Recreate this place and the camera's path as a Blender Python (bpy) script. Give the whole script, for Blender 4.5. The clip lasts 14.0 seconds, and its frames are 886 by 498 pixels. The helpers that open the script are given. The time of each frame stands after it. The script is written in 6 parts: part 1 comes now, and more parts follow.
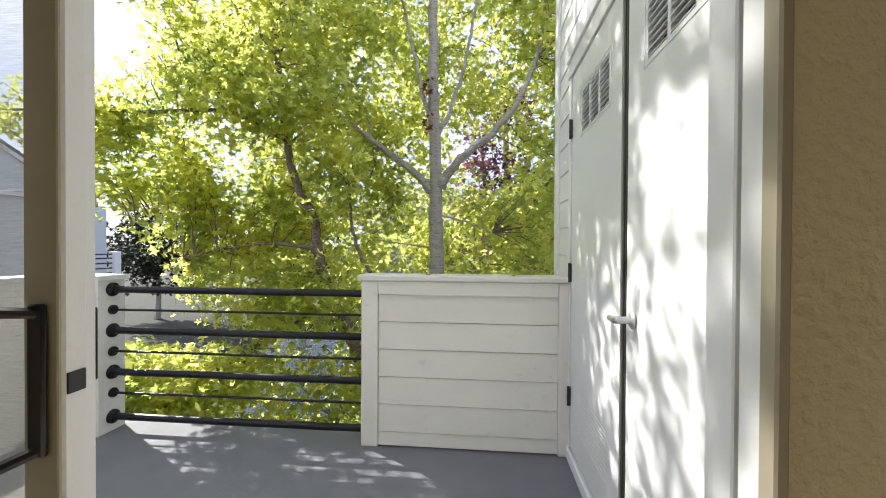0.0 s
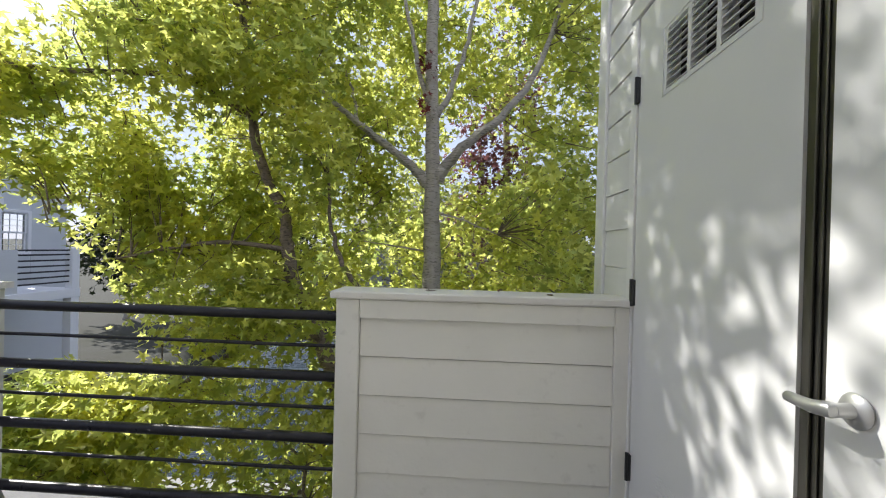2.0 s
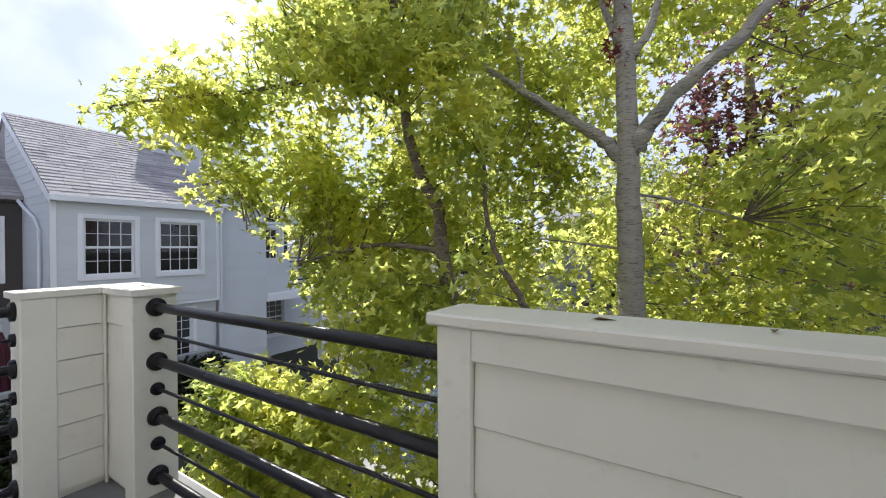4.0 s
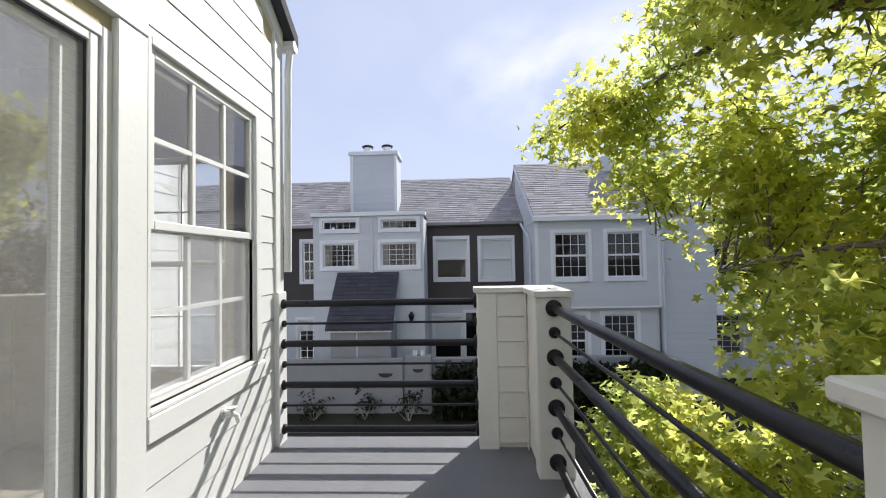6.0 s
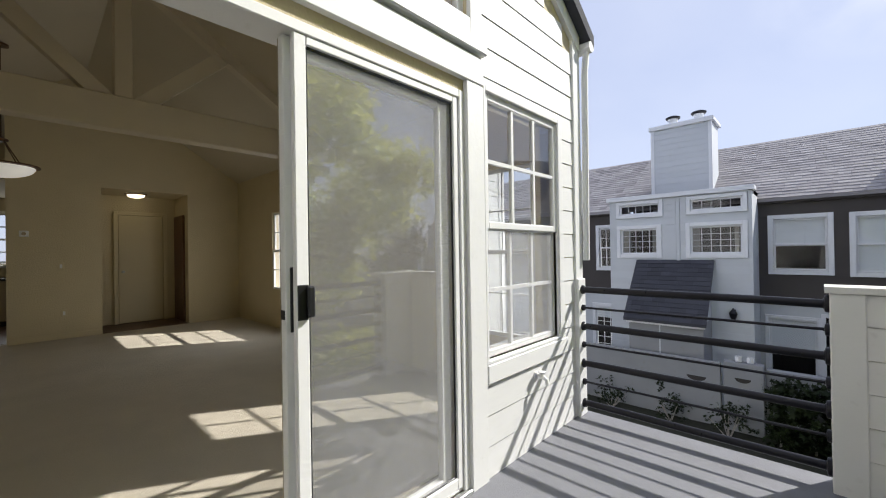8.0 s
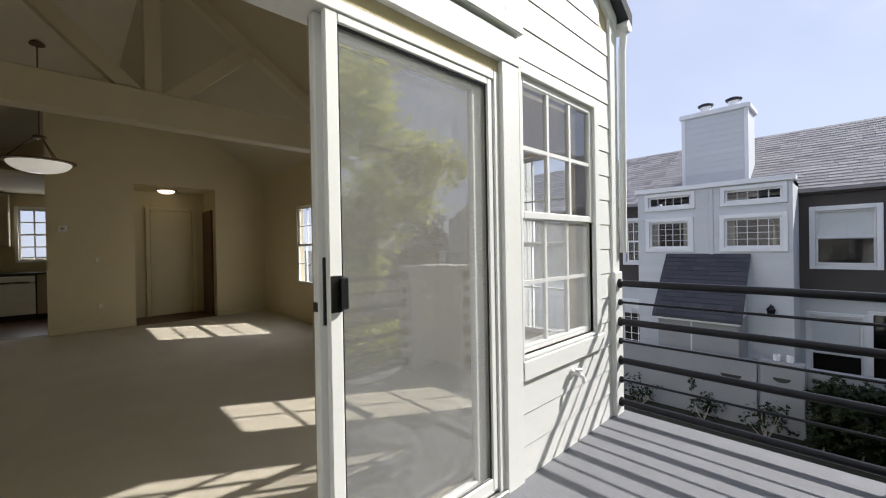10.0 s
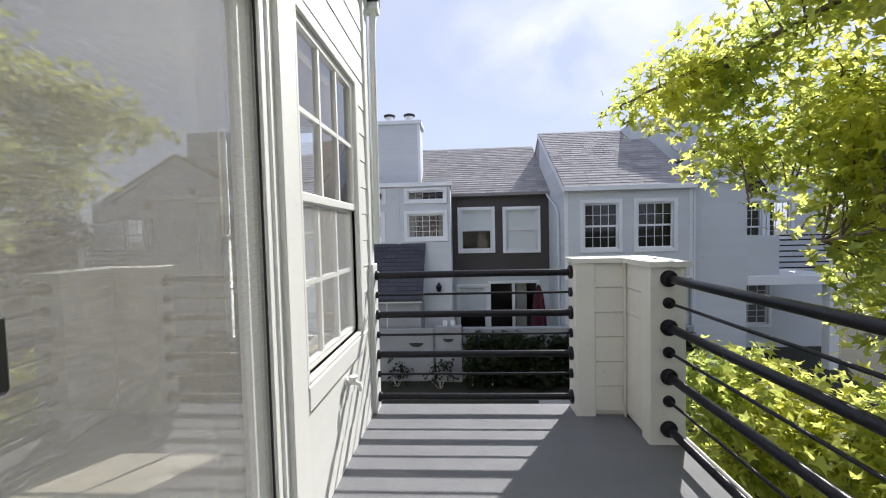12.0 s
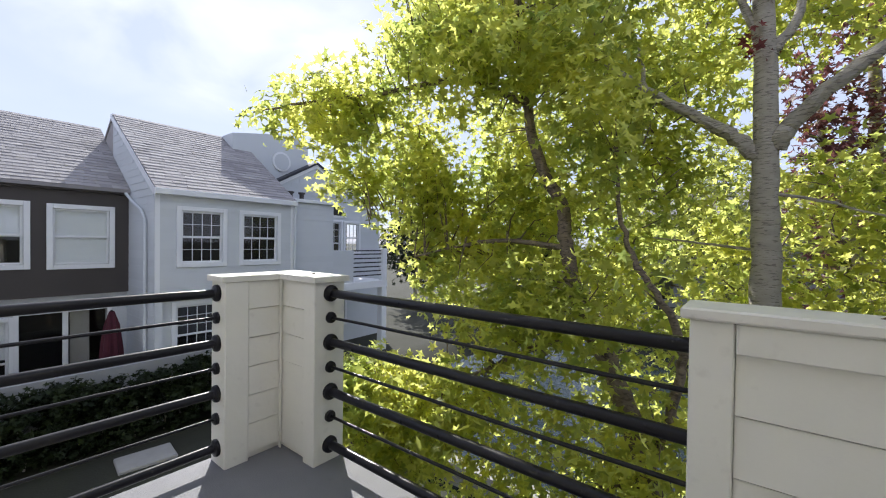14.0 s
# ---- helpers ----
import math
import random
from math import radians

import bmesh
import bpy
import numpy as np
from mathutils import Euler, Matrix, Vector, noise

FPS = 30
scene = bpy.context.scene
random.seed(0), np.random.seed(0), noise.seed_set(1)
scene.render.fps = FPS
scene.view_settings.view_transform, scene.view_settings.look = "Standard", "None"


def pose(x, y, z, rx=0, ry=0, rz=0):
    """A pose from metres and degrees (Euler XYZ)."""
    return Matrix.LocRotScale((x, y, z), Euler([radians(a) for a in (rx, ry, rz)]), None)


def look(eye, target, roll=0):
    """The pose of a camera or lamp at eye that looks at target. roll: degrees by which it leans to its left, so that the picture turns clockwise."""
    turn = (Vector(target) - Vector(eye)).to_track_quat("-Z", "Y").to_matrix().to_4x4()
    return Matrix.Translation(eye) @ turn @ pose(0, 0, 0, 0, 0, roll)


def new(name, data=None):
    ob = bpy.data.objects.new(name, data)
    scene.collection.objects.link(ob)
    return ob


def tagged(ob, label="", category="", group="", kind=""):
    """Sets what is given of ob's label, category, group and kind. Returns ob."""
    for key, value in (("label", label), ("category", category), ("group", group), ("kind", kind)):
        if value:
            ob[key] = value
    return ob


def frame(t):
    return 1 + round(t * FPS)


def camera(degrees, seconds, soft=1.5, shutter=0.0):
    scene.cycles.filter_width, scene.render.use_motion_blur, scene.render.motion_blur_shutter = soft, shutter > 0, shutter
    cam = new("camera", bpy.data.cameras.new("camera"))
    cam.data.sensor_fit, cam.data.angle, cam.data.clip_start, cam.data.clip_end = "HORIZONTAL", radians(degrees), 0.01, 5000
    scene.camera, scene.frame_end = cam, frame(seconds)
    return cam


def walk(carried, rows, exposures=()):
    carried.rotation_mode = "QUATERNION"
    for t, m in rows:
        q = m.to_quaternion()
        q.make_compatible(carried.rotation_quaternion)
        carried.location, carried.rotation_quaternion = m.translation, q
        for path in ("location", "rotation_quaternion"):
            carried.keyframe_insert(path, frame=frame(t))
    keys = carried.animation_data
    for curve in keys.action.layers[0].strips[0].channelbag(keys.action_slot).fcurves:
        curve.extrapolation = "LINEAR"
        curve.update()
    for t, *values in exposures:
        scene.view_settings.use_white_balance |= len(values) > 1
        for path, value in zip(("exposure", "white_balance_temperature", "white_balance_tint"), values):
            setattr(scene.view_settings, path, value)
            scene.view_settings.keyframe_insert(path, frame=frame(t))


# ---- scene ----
import itertools

cam = camera(96.9, 14.0, soft=1.1)

PATH = [
    (0, (-0.085, -0.132, 1.289), (-0.275, 1.859, 1.271), 0.3),
    (0.5, (-0.191, 0.042, 1.289), (-0.095, 2.039, 1.258), 0.1),
    (1, (-0.197, 0.204, 1.304), (-0.042, 2.198, 1.276), 0.9),
    (1.5, (-0.201, 0.376, 1.312), (-0.16, 2.375, 1.298), 1.5),
    (2, (-0.257, 0.57, 1.304), (-0.378, 2.566, 1.295), 1.4),
    (2.2, (-0.27, 0.628, 1.302), (-0.493, 2.615, 1.303), 1.1),
    (4.3, (-0.234, 1.506, 1.274), (-1.509, 3.046, 1.259), -0.3),
    (4.5, (-0.219, 1.558, 1.274), (-1.649, 2.956, 1.26), -0.1),
    (5, (-0.252, 1.649, 1.258), (-1.999, 2.622, 1.256), -0.2),
    (5.5, (-0.315, 1.725, 1.257), (-2.259, 2.192, 1.292), -0.8),
    (6, (-0.307, 1.802, 1.261), (-2.305, 1.723, 1.321), -1.1),
    (6.5, (-0.242, 1.872, 1.281), (-2.169, 1.339, 1.323), -1.1),
    (7, (-0.198, 1.888, 1.288), (-2.0, 1.022, 1.323), -1.5),
    (7.5, (-0.154, 1.889, 1.287), (-1.793, 0.743, 1.319), -1.3),
    (8, (-0.102, 1.876, 1.291), (-1.55, 0.496, 1.302), -0.9),
    (8.2, (-0.091, 1.861, 1.27), (-1.465, 0.408, 1.295), -1.3),
    (10.3, (-0.12, 1.708, 1.271), (-1.5, 0.261, 1.248), -1.0),
    (10.5, (-0.11, 1.652, 1.286), (-1.613, 0.333, 1.259), -1.1),
    (11, (-0.119, 1.475, 1.274), (-1.873, 0.516, 1.219), -1.4),
    (11.5, (-0.188, 1.332, 1.258), (-2.094, 0.73, 1.189), -1.2),
    (12, (-0.306, 1.186, 1.27), (-2.301, 1.074, 1.186), -1.4),
    (12.5, (-0.408, 1.008, 1.274), (-2.353, 1.459, 1.159), -1.8),
    (13, (-0.476, 0.944, 1.265), (-2.272, 1.818, 1.153), -1.2),
    (13.5, (-0.597, 0.947, 1.268), (-2.177, 2.17, 1.19), -0.0),
    (14, (-0.706, 0.955, 1.274), (-1.937, 2.532, 1.244), 0.8),
]
EXPOSURES = [(0, 1.26), (0.5, 0.94), (1.0, 0.70), (1.5, 0.62), (2.0, 0.74), (4.5, 0.80), (6, 0.54), (11.5, 0.57), (13, 0.6), (14, 0.70)]
walk(cam, [(t, look(eye, target, roll)) for t, eye, target, roll in PATH], EXPOSURES)

# ---------------------------------------------------------------- light
SUN_AZ, SUN_EL = radians(59.0), radians(38.5)      # from +y towards -x, and above the horizon
TO_SUN = Vector((-math.sin(SUN_AZ) * math.cos(SUN_EL), math.cos(SUN_AZ) * math.cos(SUN_EL), math.sin(SUN_EL)))
sun = new("sun", bpy.data.lights.new("sun", "SUN"))
sun.data.energy, sun.data.angle, sun.data.color = 4.5, radians(0.65), (1.0, 0.972, 0.925)
sun.matrix_basis = look(TO_SUN * 60, (0, 0, 0))

world = bpy.data.worlds.new("world")
scene.world = world
world.use_nodes = True
wn, wl = world.node_tree.nodes, world.node_tree.links
wn.clear()
sky = wn.new("ShaderNodeTexSky")
sky.sky_type, sky.sun_disc = "NISHITA", False
sky.sun_elevation, sky.sun_rotation = SUN_EL, -SUN_AZ
sky.air_density, sky.dust_density, sky.ozone_density = 1.0, 0.4, 2.4
coord = wn.new("ShaderNodeTexCoord")
wmap = wn.new("ShaderNodeMapping")
wmap.inputs["Scale"].default_value = (1.2, 3.2, 5.0)
wmap.inputs["Rotation"].default_value = (0.1, 0.25, 0.7)
wl.new(coord.outputs["Generated"], wmap.inputs["Vector"])
cirrus = wn.new("ShaderNodeTexNoise")
cirrus.inputs["Scale"].default_value, cirrus.inputs["Detail"].default_value = 1.3, 5.0
cirrus.inputs["Roughness"].default_value, cirrus.inputs["Distortion"].default_value = 0.5, 0.35
wl.new(wmap.outputs["Vector"], cirrus.inputs["Vector"])
cramp = wn.new("ShaderNodeValToRGB")
cramp.color_ramp.elements[0].position, cramp.color_ramp.elements[1].position = 0.36, 0.62
cramp.color_ramp.elements[0].color = (0.0, 0.0, 0.0, 1)
cramp.color_ramp.elements[1].color = (1.0, 1.0, 1.0, 1)
wl.new(cirrus.outputs["Fac"], cramp.inputs["Fac"])


def wmath(op, a, b, clamp=False):
    m = wn.new("ShaderNodeMath")
    m.operation, m.use_clamp = op, clamp
    for i, v in enumerate((a, b)):
        if isinstance(v, (int, float)):
            m.inputs[i].default_value = v
        else:
            wl.new(v, m.inputs[i])
    return m.outputs["Value"]


def wdot(d):
    m = wn.new("ShaderNodeVectorMath")
    m.operation = "DOT_PRODUCT"
    wl.new(coord.outputs["Generated"], m.inputs[0])
    m.inputs[1].default_value = d
    return m.outputs["Value"]


# a bank of thin cirrus in the west, with loose wisps elsewhere
BANK_AZ, BANK_EL = radians(66.0), radians(24.0)
along = wmath("DIVIDE", wdot((-math.cos(BANK_AZ), -math.sin(BANK_AZ), 0)), 0.42)
up = wmath("DIVIDE", wmath("SUBTRACT", wdot((0, 0, 1)), math.sin(BANK_EL)), 0.15)
far_off = wmath("ADD", wmath("MULTIPLY", along, along), wmath("MULTIPLY", up, up))
bank = wmath("MULTIPLY", wmath("SUBTRACT", 1.15, far_off, True), wmath("MULTIPLY", wdot((-math.sin(BANK_AZ), math.cos(BANK_AZ), 0)), 2.0, True))
cover = wmath("MULTIPLY", cramp.outputs["Color"], wmath("ADD", wmath("MULTIPLY", bank, 0.85), 0.10, True))
haze = wn.new("ShaderNodeMixRGB")
haze.inputs["Fac"].default_value = 0.84
wl.new(sky.outputs["Color"], haze.inputs["Color1"])
haze.inputs["Color2"].default_value = (4.3, 4.75, 6.3, 1)
wmix = wn.new("ShaderNodeMixRGB")
wl.new(cover, wmix.inputs["Fac"])
wl.new(haze.outputs["Color"], wmix.inputs["Color1"])
wmix.inputs["Color2"].default_value = (6.5, 6.75, 7.5, 1)
wback = wn.new("ShaderNodeBackground")
wback.inputs["Strength"].default_value = 0.105
wl.new(wmix.outputs["Color"], wback.inputs["Color"])
wout = wn.new("ShaderNodeOutputWorld")
wl.new(wback.outputs["Background"], wout.inputs["Surface"])


def sky_lamp(name, eye, target, sx, sy, watts):
    """Stands in for the sky's light in a window opening."""
    a = new(name, bpy.data.lights.new(name, "AREA"))
    a.data.shape, a.data.size, a.data.size_y, a.data.energy, a.data.color = "RECTANGLE", sx, sy, watts, (0.92, 0.96, 1.0)
    a.matrix_basis = look(eye, target)


sky_lamp("skylight_west", (-3.09, -4.22, 1.34), (0, -4.22, 1.0), 1.2, 1.28, 10)
sky_lamp("skylight_west_front", (-3.09, -0.21, 1.34), (0, -0.6, 1.0), 0.8, 1.28, 7)
sky_lamp("skylight_upper", (-0.83, 0.47, 2.87), (-0.83, -3, 2.2), 1.8, 0.72, 0.3)
sky_lamp("skylight_kitchen", (0.40, -9.52, 1.65), (0.40, -6, 1.2), 0.42, 0.95, 4)

# ---------------------------------------------------------------- materials
def mat(name, colour, rough=0.6, metal=0.0, var=0.12, scale=8.0, bump=0.0, bump_scale=60.0, stretch=(1, 1, 1),
        colour2=None, per_piece=0.0, specular=0.5, dirt=0.0, dirt_colour=(0.2, 0.17, 0.13), dirt_at=(0.62, 0.74)):
    m = bpy.data.materials.new(name)
    m.use_nodes = True
    n, l = m.node_tree.nodes, m.node_tree.links
    b = n["Principled BSDF"]
    b.inputs["Roughness"].default_value, b.inputs["Metallic"].default_value = rough, metal
    b.inputs["Specular IOR Level"].default_value = specular
    tc = n.new("ShaderNodeTexCoord")
    mp = n.new("ShaderNodeMapping")
    mp.inputs["Scale"].default_value = stretch
    l.new(tc.outputs["Object"], mp.inputs["Vector"])
    big = n.new("ShaderNodeTexNoise")
    big.inputs["Scale"].default_value, big.inputs["Detail"].default_value = scale, 6.0
    l.new(mp.outputs["Vector"], big.inputs["Vector"])
    mix = n.new("ShaderNodeMixRGB")
    c2 = colour2 or tuple(max(0.0, c * (1 - 2 * var)) for c in colour)
    mix.inputs["Color1"].default_value, mix.inputs["Color2"].default_value = (*colour, 1), (*c2, 1)
    l.new(big.outputs["Fac"], mix.inputs["Fac"])
    out = mix.outputs["Color"]
    if per_piece:
        info = n.new("ShaderNodeObjectInfo")
        hsv = n.new("ShaderNodeHueSaturation")
        rng = n.new("ShaderNodeMapRange")
        rng.inputs["To Min"].default_value, rng.inputs["To Max"].default_value = 1 - per_piece, 1 + per_piece
        l.new(info.outputs["Random"], rng.inputs["Value"])
        l.new(rng.outputs["Result"], hsv.inputs["Value"])
        l.new(out, hsv.inputs["Color"])
        out = hsv.outputs["Color"]
    if dirt:
        spots = n.new("ShaderNodeTexNoise")
        spots.inputs["Scale"].default_value, spots.inputs["Detail"].default_value = scale * 3.7, 8.0
        l.new(mp.outputs["Vector"], spots.inputs["Vector"])
        ramp = n.new("ShaderNodeValToRGB")
        ramp.color_ramp.elements[0].position, ramp.color_ramp.elements[1].position = dirt_at
        l.new(spots.outputs["Fac"], ramp.inputs["Fac"])
        amount = n.new("ShaderNodeMath")
        amount.operation = "MULTIPLY"
        amount.inputs[1].default_value = dirt
        l.new(ramp.outputs["Color"], amount.inputs[0])
        dm = n.new("ShaderNodeMixRGB")
        l.new(amount.outputs["Value"], dm.inputs["Fac"])
        l.new(out, dm.inputs["Color1"])
        dm.inputs["Color2"].default_value = (*dirt_colour, 1)
        out = dm.outputs["Color"]
    l.new(out, b.inputs["Base Color"])
    rr = n.new("ShaderNodeMapRange")
    rr.inputs["To Min"].default_value, rr.inputs["To Max"].default_value = max(0.02, rough - 0.08), min(1.0, rough + 0.1)
    l.new(big.outputs["Fac"], rr.inputs["Value"])
    l.new(rr.outputs["Result"], b.inputs["Roughness"])
    if bump:
        fine = n.new("ShaderNodeTexNoise")
        fine.inputs["Scale"].default_value, fine.inputs["Detail"].default_value = bump_scale, 5.0
        l.new(mp.outputs["Vector"], fine.inputs["Vector"])
        bp = n.new("ShaderNodeBump")
        bp.inputs["Strength"].default_value, bp.inputs["Distance"].default_value = bump, 0.01
        l.new(fine.outputs["Fac"], bp.inputs["Height"])
        l.new(bp.outputs["Normal"], b.inputs["Normal"])
    return m


def glass_mat(name, tint=(1, 1, 1), extra=0.0, veil=0.0):
    m = bpy.data.materials.new(name)
    m.use_nodes = True
    n, l = m.node_tree.nodes, m.node_tree.links
    n.clear()
    o = n.new("ShaderNodeOutputMaterial")
    t, g, mx, f = (n.new("ShaderNodeBsdfTransparent"), n.new("ShaderNodeBsdfGlossy"), n.new("ShaderNodeMixShader"), n.new("ShaderNodeLayerWeight"))
    t.inputs["Color"].default_value = (*tint, 1)
    g.inputs["Roughness"].default_value = 0.012
    f.inputs["Blend"].default_value = 0.5
    steep = n.new("ShaderNodeMath")
    steep.operation, steep.inputs[1].default_value = "POWER", 4.5
    l.new(f.outputs["Facing"], steep.inputs[0])
    k = n.new("ShaderNodeMath")
    k.operation, k.use_clamp = "MULTIPLY_ADD", True
    k.inputs[1].default_value, k.inputs[2].default_value = 1.3, 0.07 + extra
    l.new(steep.outputs["Value"], k.inputs[0])
    l.new(k.outputs["Value"], mx.inputs["Fac"])
    l.new(t.outputs["BSDF"], mx.inputs[1])
    l.new(g.outputs["BSDF"], mx.inputs[2])
    out = mx.outputs["Shader"]
    if veil:                                                 # a translucent film that scatters the sun: dust, and painted-in daylight glare
        tr, dm = n.new("ShaderNodeBsdfTranslucent"), n.new("ShaderNodeMixShader")
        tr.inputs["Color"].default_value = (0.8, 0.8, 0.8, 1)
        dm.inputs["Fac"].default_value = veil
        l.new(out, dm.inputs[1])
        l.new(tr.outputs["BSDF"], dm.inputs[2])
        out = dm.outputs["Shader"]
    l.new(out, o.inputs["Surface"])
    return m


def screen_mat(name, grey, low, high):
    """Woven insect screen: fine grey threads with holes between."""
    m = bpy.data.materials.new(name)
    m.use_nodes = True
    n, l = m.node_tree.nodes, m.node_tree.links
    n.clear()
    o = n.new("ShaderNodeOutputMaterial")
    t, d, mx = n.new("ShaderNodeBsdfTransparent"), n.new("ShaderNodeBsdfDiffuse"), n.new("ShaderNodeMixShader")
    d.inputs["Color"].default_value = (grey, grey, grey * 1.02, 1)
    tc, mp, ns = n.new("ShaderNodeTexCoord"), n.new("ShaderNodeMapping"), n.new("ShaderNodeTexNoise")
    mp.inputs["Scale"].default_value = (9, 9, 160)
    ns.inputs["Scale"].default_value, ns.inputs["Detail"].default_value = 3.0, 4.0
    r = n.new("ShaderNodeMapRange")
    r.inputs["From Min"].default_value, r.inputs["From Max"].default_value = 0.3, 0.7
    r.inputs["To Min"].default_value, r.inputs["To Max"].default_value = low, high
    l.new(tc.outputs["Object"], mp.inputs["Vector"])
    l.new(mp.outputs["Vector"], ns.inputs["Vector"])
    l.new(ns.outputs["Fac"], r.inputs["Value"])
    l.new(r.outputs["Result"], mx.inputs["Fac"])
    l.new(t.outputs["BSDF"], mx.inputs[1])
    l.new(d.outputs["BSDF"], mx.inputs[2])
    l.new(mx.outputs["Shader"], o.inputs["Surface"])
    return m


def leaf_mat(name, a, b_, glow=0.5, through_light=3.0, gloss=0.4):
    """Leaf: gloss on top, light shining through; colour varies by leaf and by spray."""
    m = bpy.data.materials.new(name)
    m.use_nodes = True
    n, l = m.node_tree.nodes, m.node_tree.links
    b = n["Principled BSDF"]
    o = n["Material Output"]
    geo = n.new("ShaderNodeNewGeometry")
    spray = n.new("ShaderNodeTexNoise")
    spray.inputs["Scale"].default_value, spray.inputs["Detail"].default_value = 1.9, 2.0
    l.new(geo.outputs["Position"], spray.inputs["Vector"])
    wide = n.new("ShaderNodeMapRange")
    wide.inputs["From Min"].default_value, wide.inputs["From Max"].default_value = 0.32, 0.68
    l.new(spray.outputs["Fac"], wide.inputs["Value"])
    both = n.new("ShaderNodeMixRGB")
    both.inputs["Fac"].default_value = 0.55
    l.new(geo.outputs["Random Per Island"], both.inputs["Color1"])
    l.new(wide.outputs["Result"], both.inputs["Color2"])
    ramp = n.new("ShaderNodeValToRGB")
    ramp.color_ramp.elements[0].color, ramp.color_ramp.elements[1].color = (*a, 1), (*b_, 1)
    ramp.color_ramp.elements[0].position, ramp.color_ramp.elements[1].position = 0.1, 0.9
    l.new(both.outputs["Color"], ramp.inputs["Fac"])
    l.new(ramp.outputs["Color"], b.inputs["Base Color"])
    b.inputs["Roughness"].default_value = 0.42
    b.inputs["Specular IOR Level"].default_value = gloss
    tr, mx = n.new("ShaderNodeBsdfTranslucent"), n.new("ShaderNodeMixShader")
    hs = n.new("ShaderNodeHueSaturation")
    hs.inputs["Value"].default_value, hs.inputs["Saturation"].default_value = through_light, 0.88
    hs.inputs["Hue"].default_value = 0.485
    l.new(ramp.outputs["Color"], hs.inputs["Color"])
    l.new(hs.outputs["Color"], tr.inputs["Color"])
    mx.inputs["Fac"].default_value = glow
    l.new(b.outputs["BSDF"], mx.inputs[1])
    l.new(tr.outputs["BSDF"], mx.inputs[2])
    l.new(mx.outputs["Shader"], o.inputs["Surface"])
    return m


def shingle_mat(name, c1, c2):
    m = mat(name, c1, rough=0.9, var=0.15, scale=1.5, bump=0.5, bump_scale=90)
    n, l = m.node_tree.nodes, m.node_tree.links
    b = n["Principled BSDF"]
    info, geo, add = n.new("ShaderNodeObjectInfo"), n.new("ShaderNodeNewGeometry"), n.new("ShaderNodeMath")
    add.operation = "PINGPONG"
    both = n.new("ShaderNodeMath")
    l.new(info.outputs["Random"], both.inputs[0])
    l.new(geo.outputs["Random Per Island"], both.inputs[1])
    l.new(both.outputs["Value"], add.inputs[0])
    add.inputs[1].default_value = 1.0
    ramp = n.new("ShaderNodeValToRGB")
    ramp.color_ramp.elements[0].color, ramp.color_ramp.elements[1].color = (*c1, 1), (*c2, 1)
    l.new(add.outputs["Value"], ramp.inputs["Fac"])
    l.new(ramp.outputs["Color"], b.inputs["Base Color"])
    return m


def glow_mat(name, colour, strength):
    m = bpy.data.materials.new(name)
    m.use_nodes = True
    b = m.node_tree.nodes["Principled BSDF"]
    b.inputs["Base Color"].default_value = (*colour, 1)
    b.inputs["Emission Color"].default_value = (*colour, 1)
    b.inputs["Emission Strength"].default_value = strength
    b.inputs["Roughness"].default_value = 0.3
    return m


M_SIDING = mat("white_painted_siding", (0.765, 0.76, 0.745), 0.55, var=0.05, scale=3, bump=0.12, bump_scale=35, stretch=(1, 1, 6), per_piece=0.02, dirt=0.10)
M_TRIM = mat("white_painted_trim", (0.785, 0.78, 0.765), 0.5, var=0.04, scale=4, bump=0.08, bump_scale=50, dirt=0.10)
M_CREAM = mat("cream_painted_siding", (0.745, 0.73, 0.675), 0.5, var=0.05, scale=4, bump=0.12, bump_scale=40, per_piece=0.02, dirt=0.14)
M_CAP = mat("cream_painted_cap", (0.74, 0.72, 0.67), 0.45, var=0.08, scale=6, bump=0.1, bump_scale=50, dirt=0.25)
M_CLOSET = mat("white_enamel_door", (0.72, 0.72, 0.71), 0.35, var=0.03, scale=2, bump=0.03, bump_scale=20, dirt=0.04)
M_DECK = mat("grey_deck_coating", (0.20, 0.202, 0.22), 0.75, var=0.10, scale=5, bump=0.35, bump_scale=160, dirt=0.18, dirt_colour=(0.12, 0.11, 0.11))
M_RAIL = mat("black_painted_steel", (0.012, 0.011, 0.015), 0.30, specular=0.30, var=0.2, scale=20, bump=0.06, bump_scale=80, dirt=0.15, dirt_colour=(0.10, 0.09, 0.09))
M_HINGE = mat("black_hinge", (0.02, 0.02, 0.02), 0.4, var=0.1)
M_STRIP = mat("bronze_weather_strip", (0.16, 0.155, 0.135), 0.32, metal=0.85, var=0.3, scale=5, stretch=(1, 1, 0.4), bump=0.05)
M_ALU = mat("anodised_aluminium", (0.55, 0.55, 0.54), 0.38, metal=0.7, var=0.12, scale=12, bump=0.04)
M_BRONZE = mat("tan_door_frame", (0.36, 0.31, 0.22), 0.5, var=0.08, scale=9, bump=0.04)
M_BLACK = mat("black_plastic", (0.015, 0.015, 0.016), 0.3, var=0.1)
M_GLASS = glass_mat("window_glass", (1, 1, 1), 0.05)
M_DOORGLASS = glass_mat("door_glass", (0.95, 0.97, 0.96), 0.25)
M_FARGLASS = glass_mat("far_window_glass", (0.90, 0.92, 0.93))
M_SCREEN = screen_mat("insect_screen", 0.58, 0.10, 0.35)
M_WINSCREEN = screen_mat("window_screen", 0.68, 0.20, 0.34)
M_WINGLASS = glass_mat("reflecting_window_glass", (0.95, 0.96, 0.96), 0.13, 0.05)
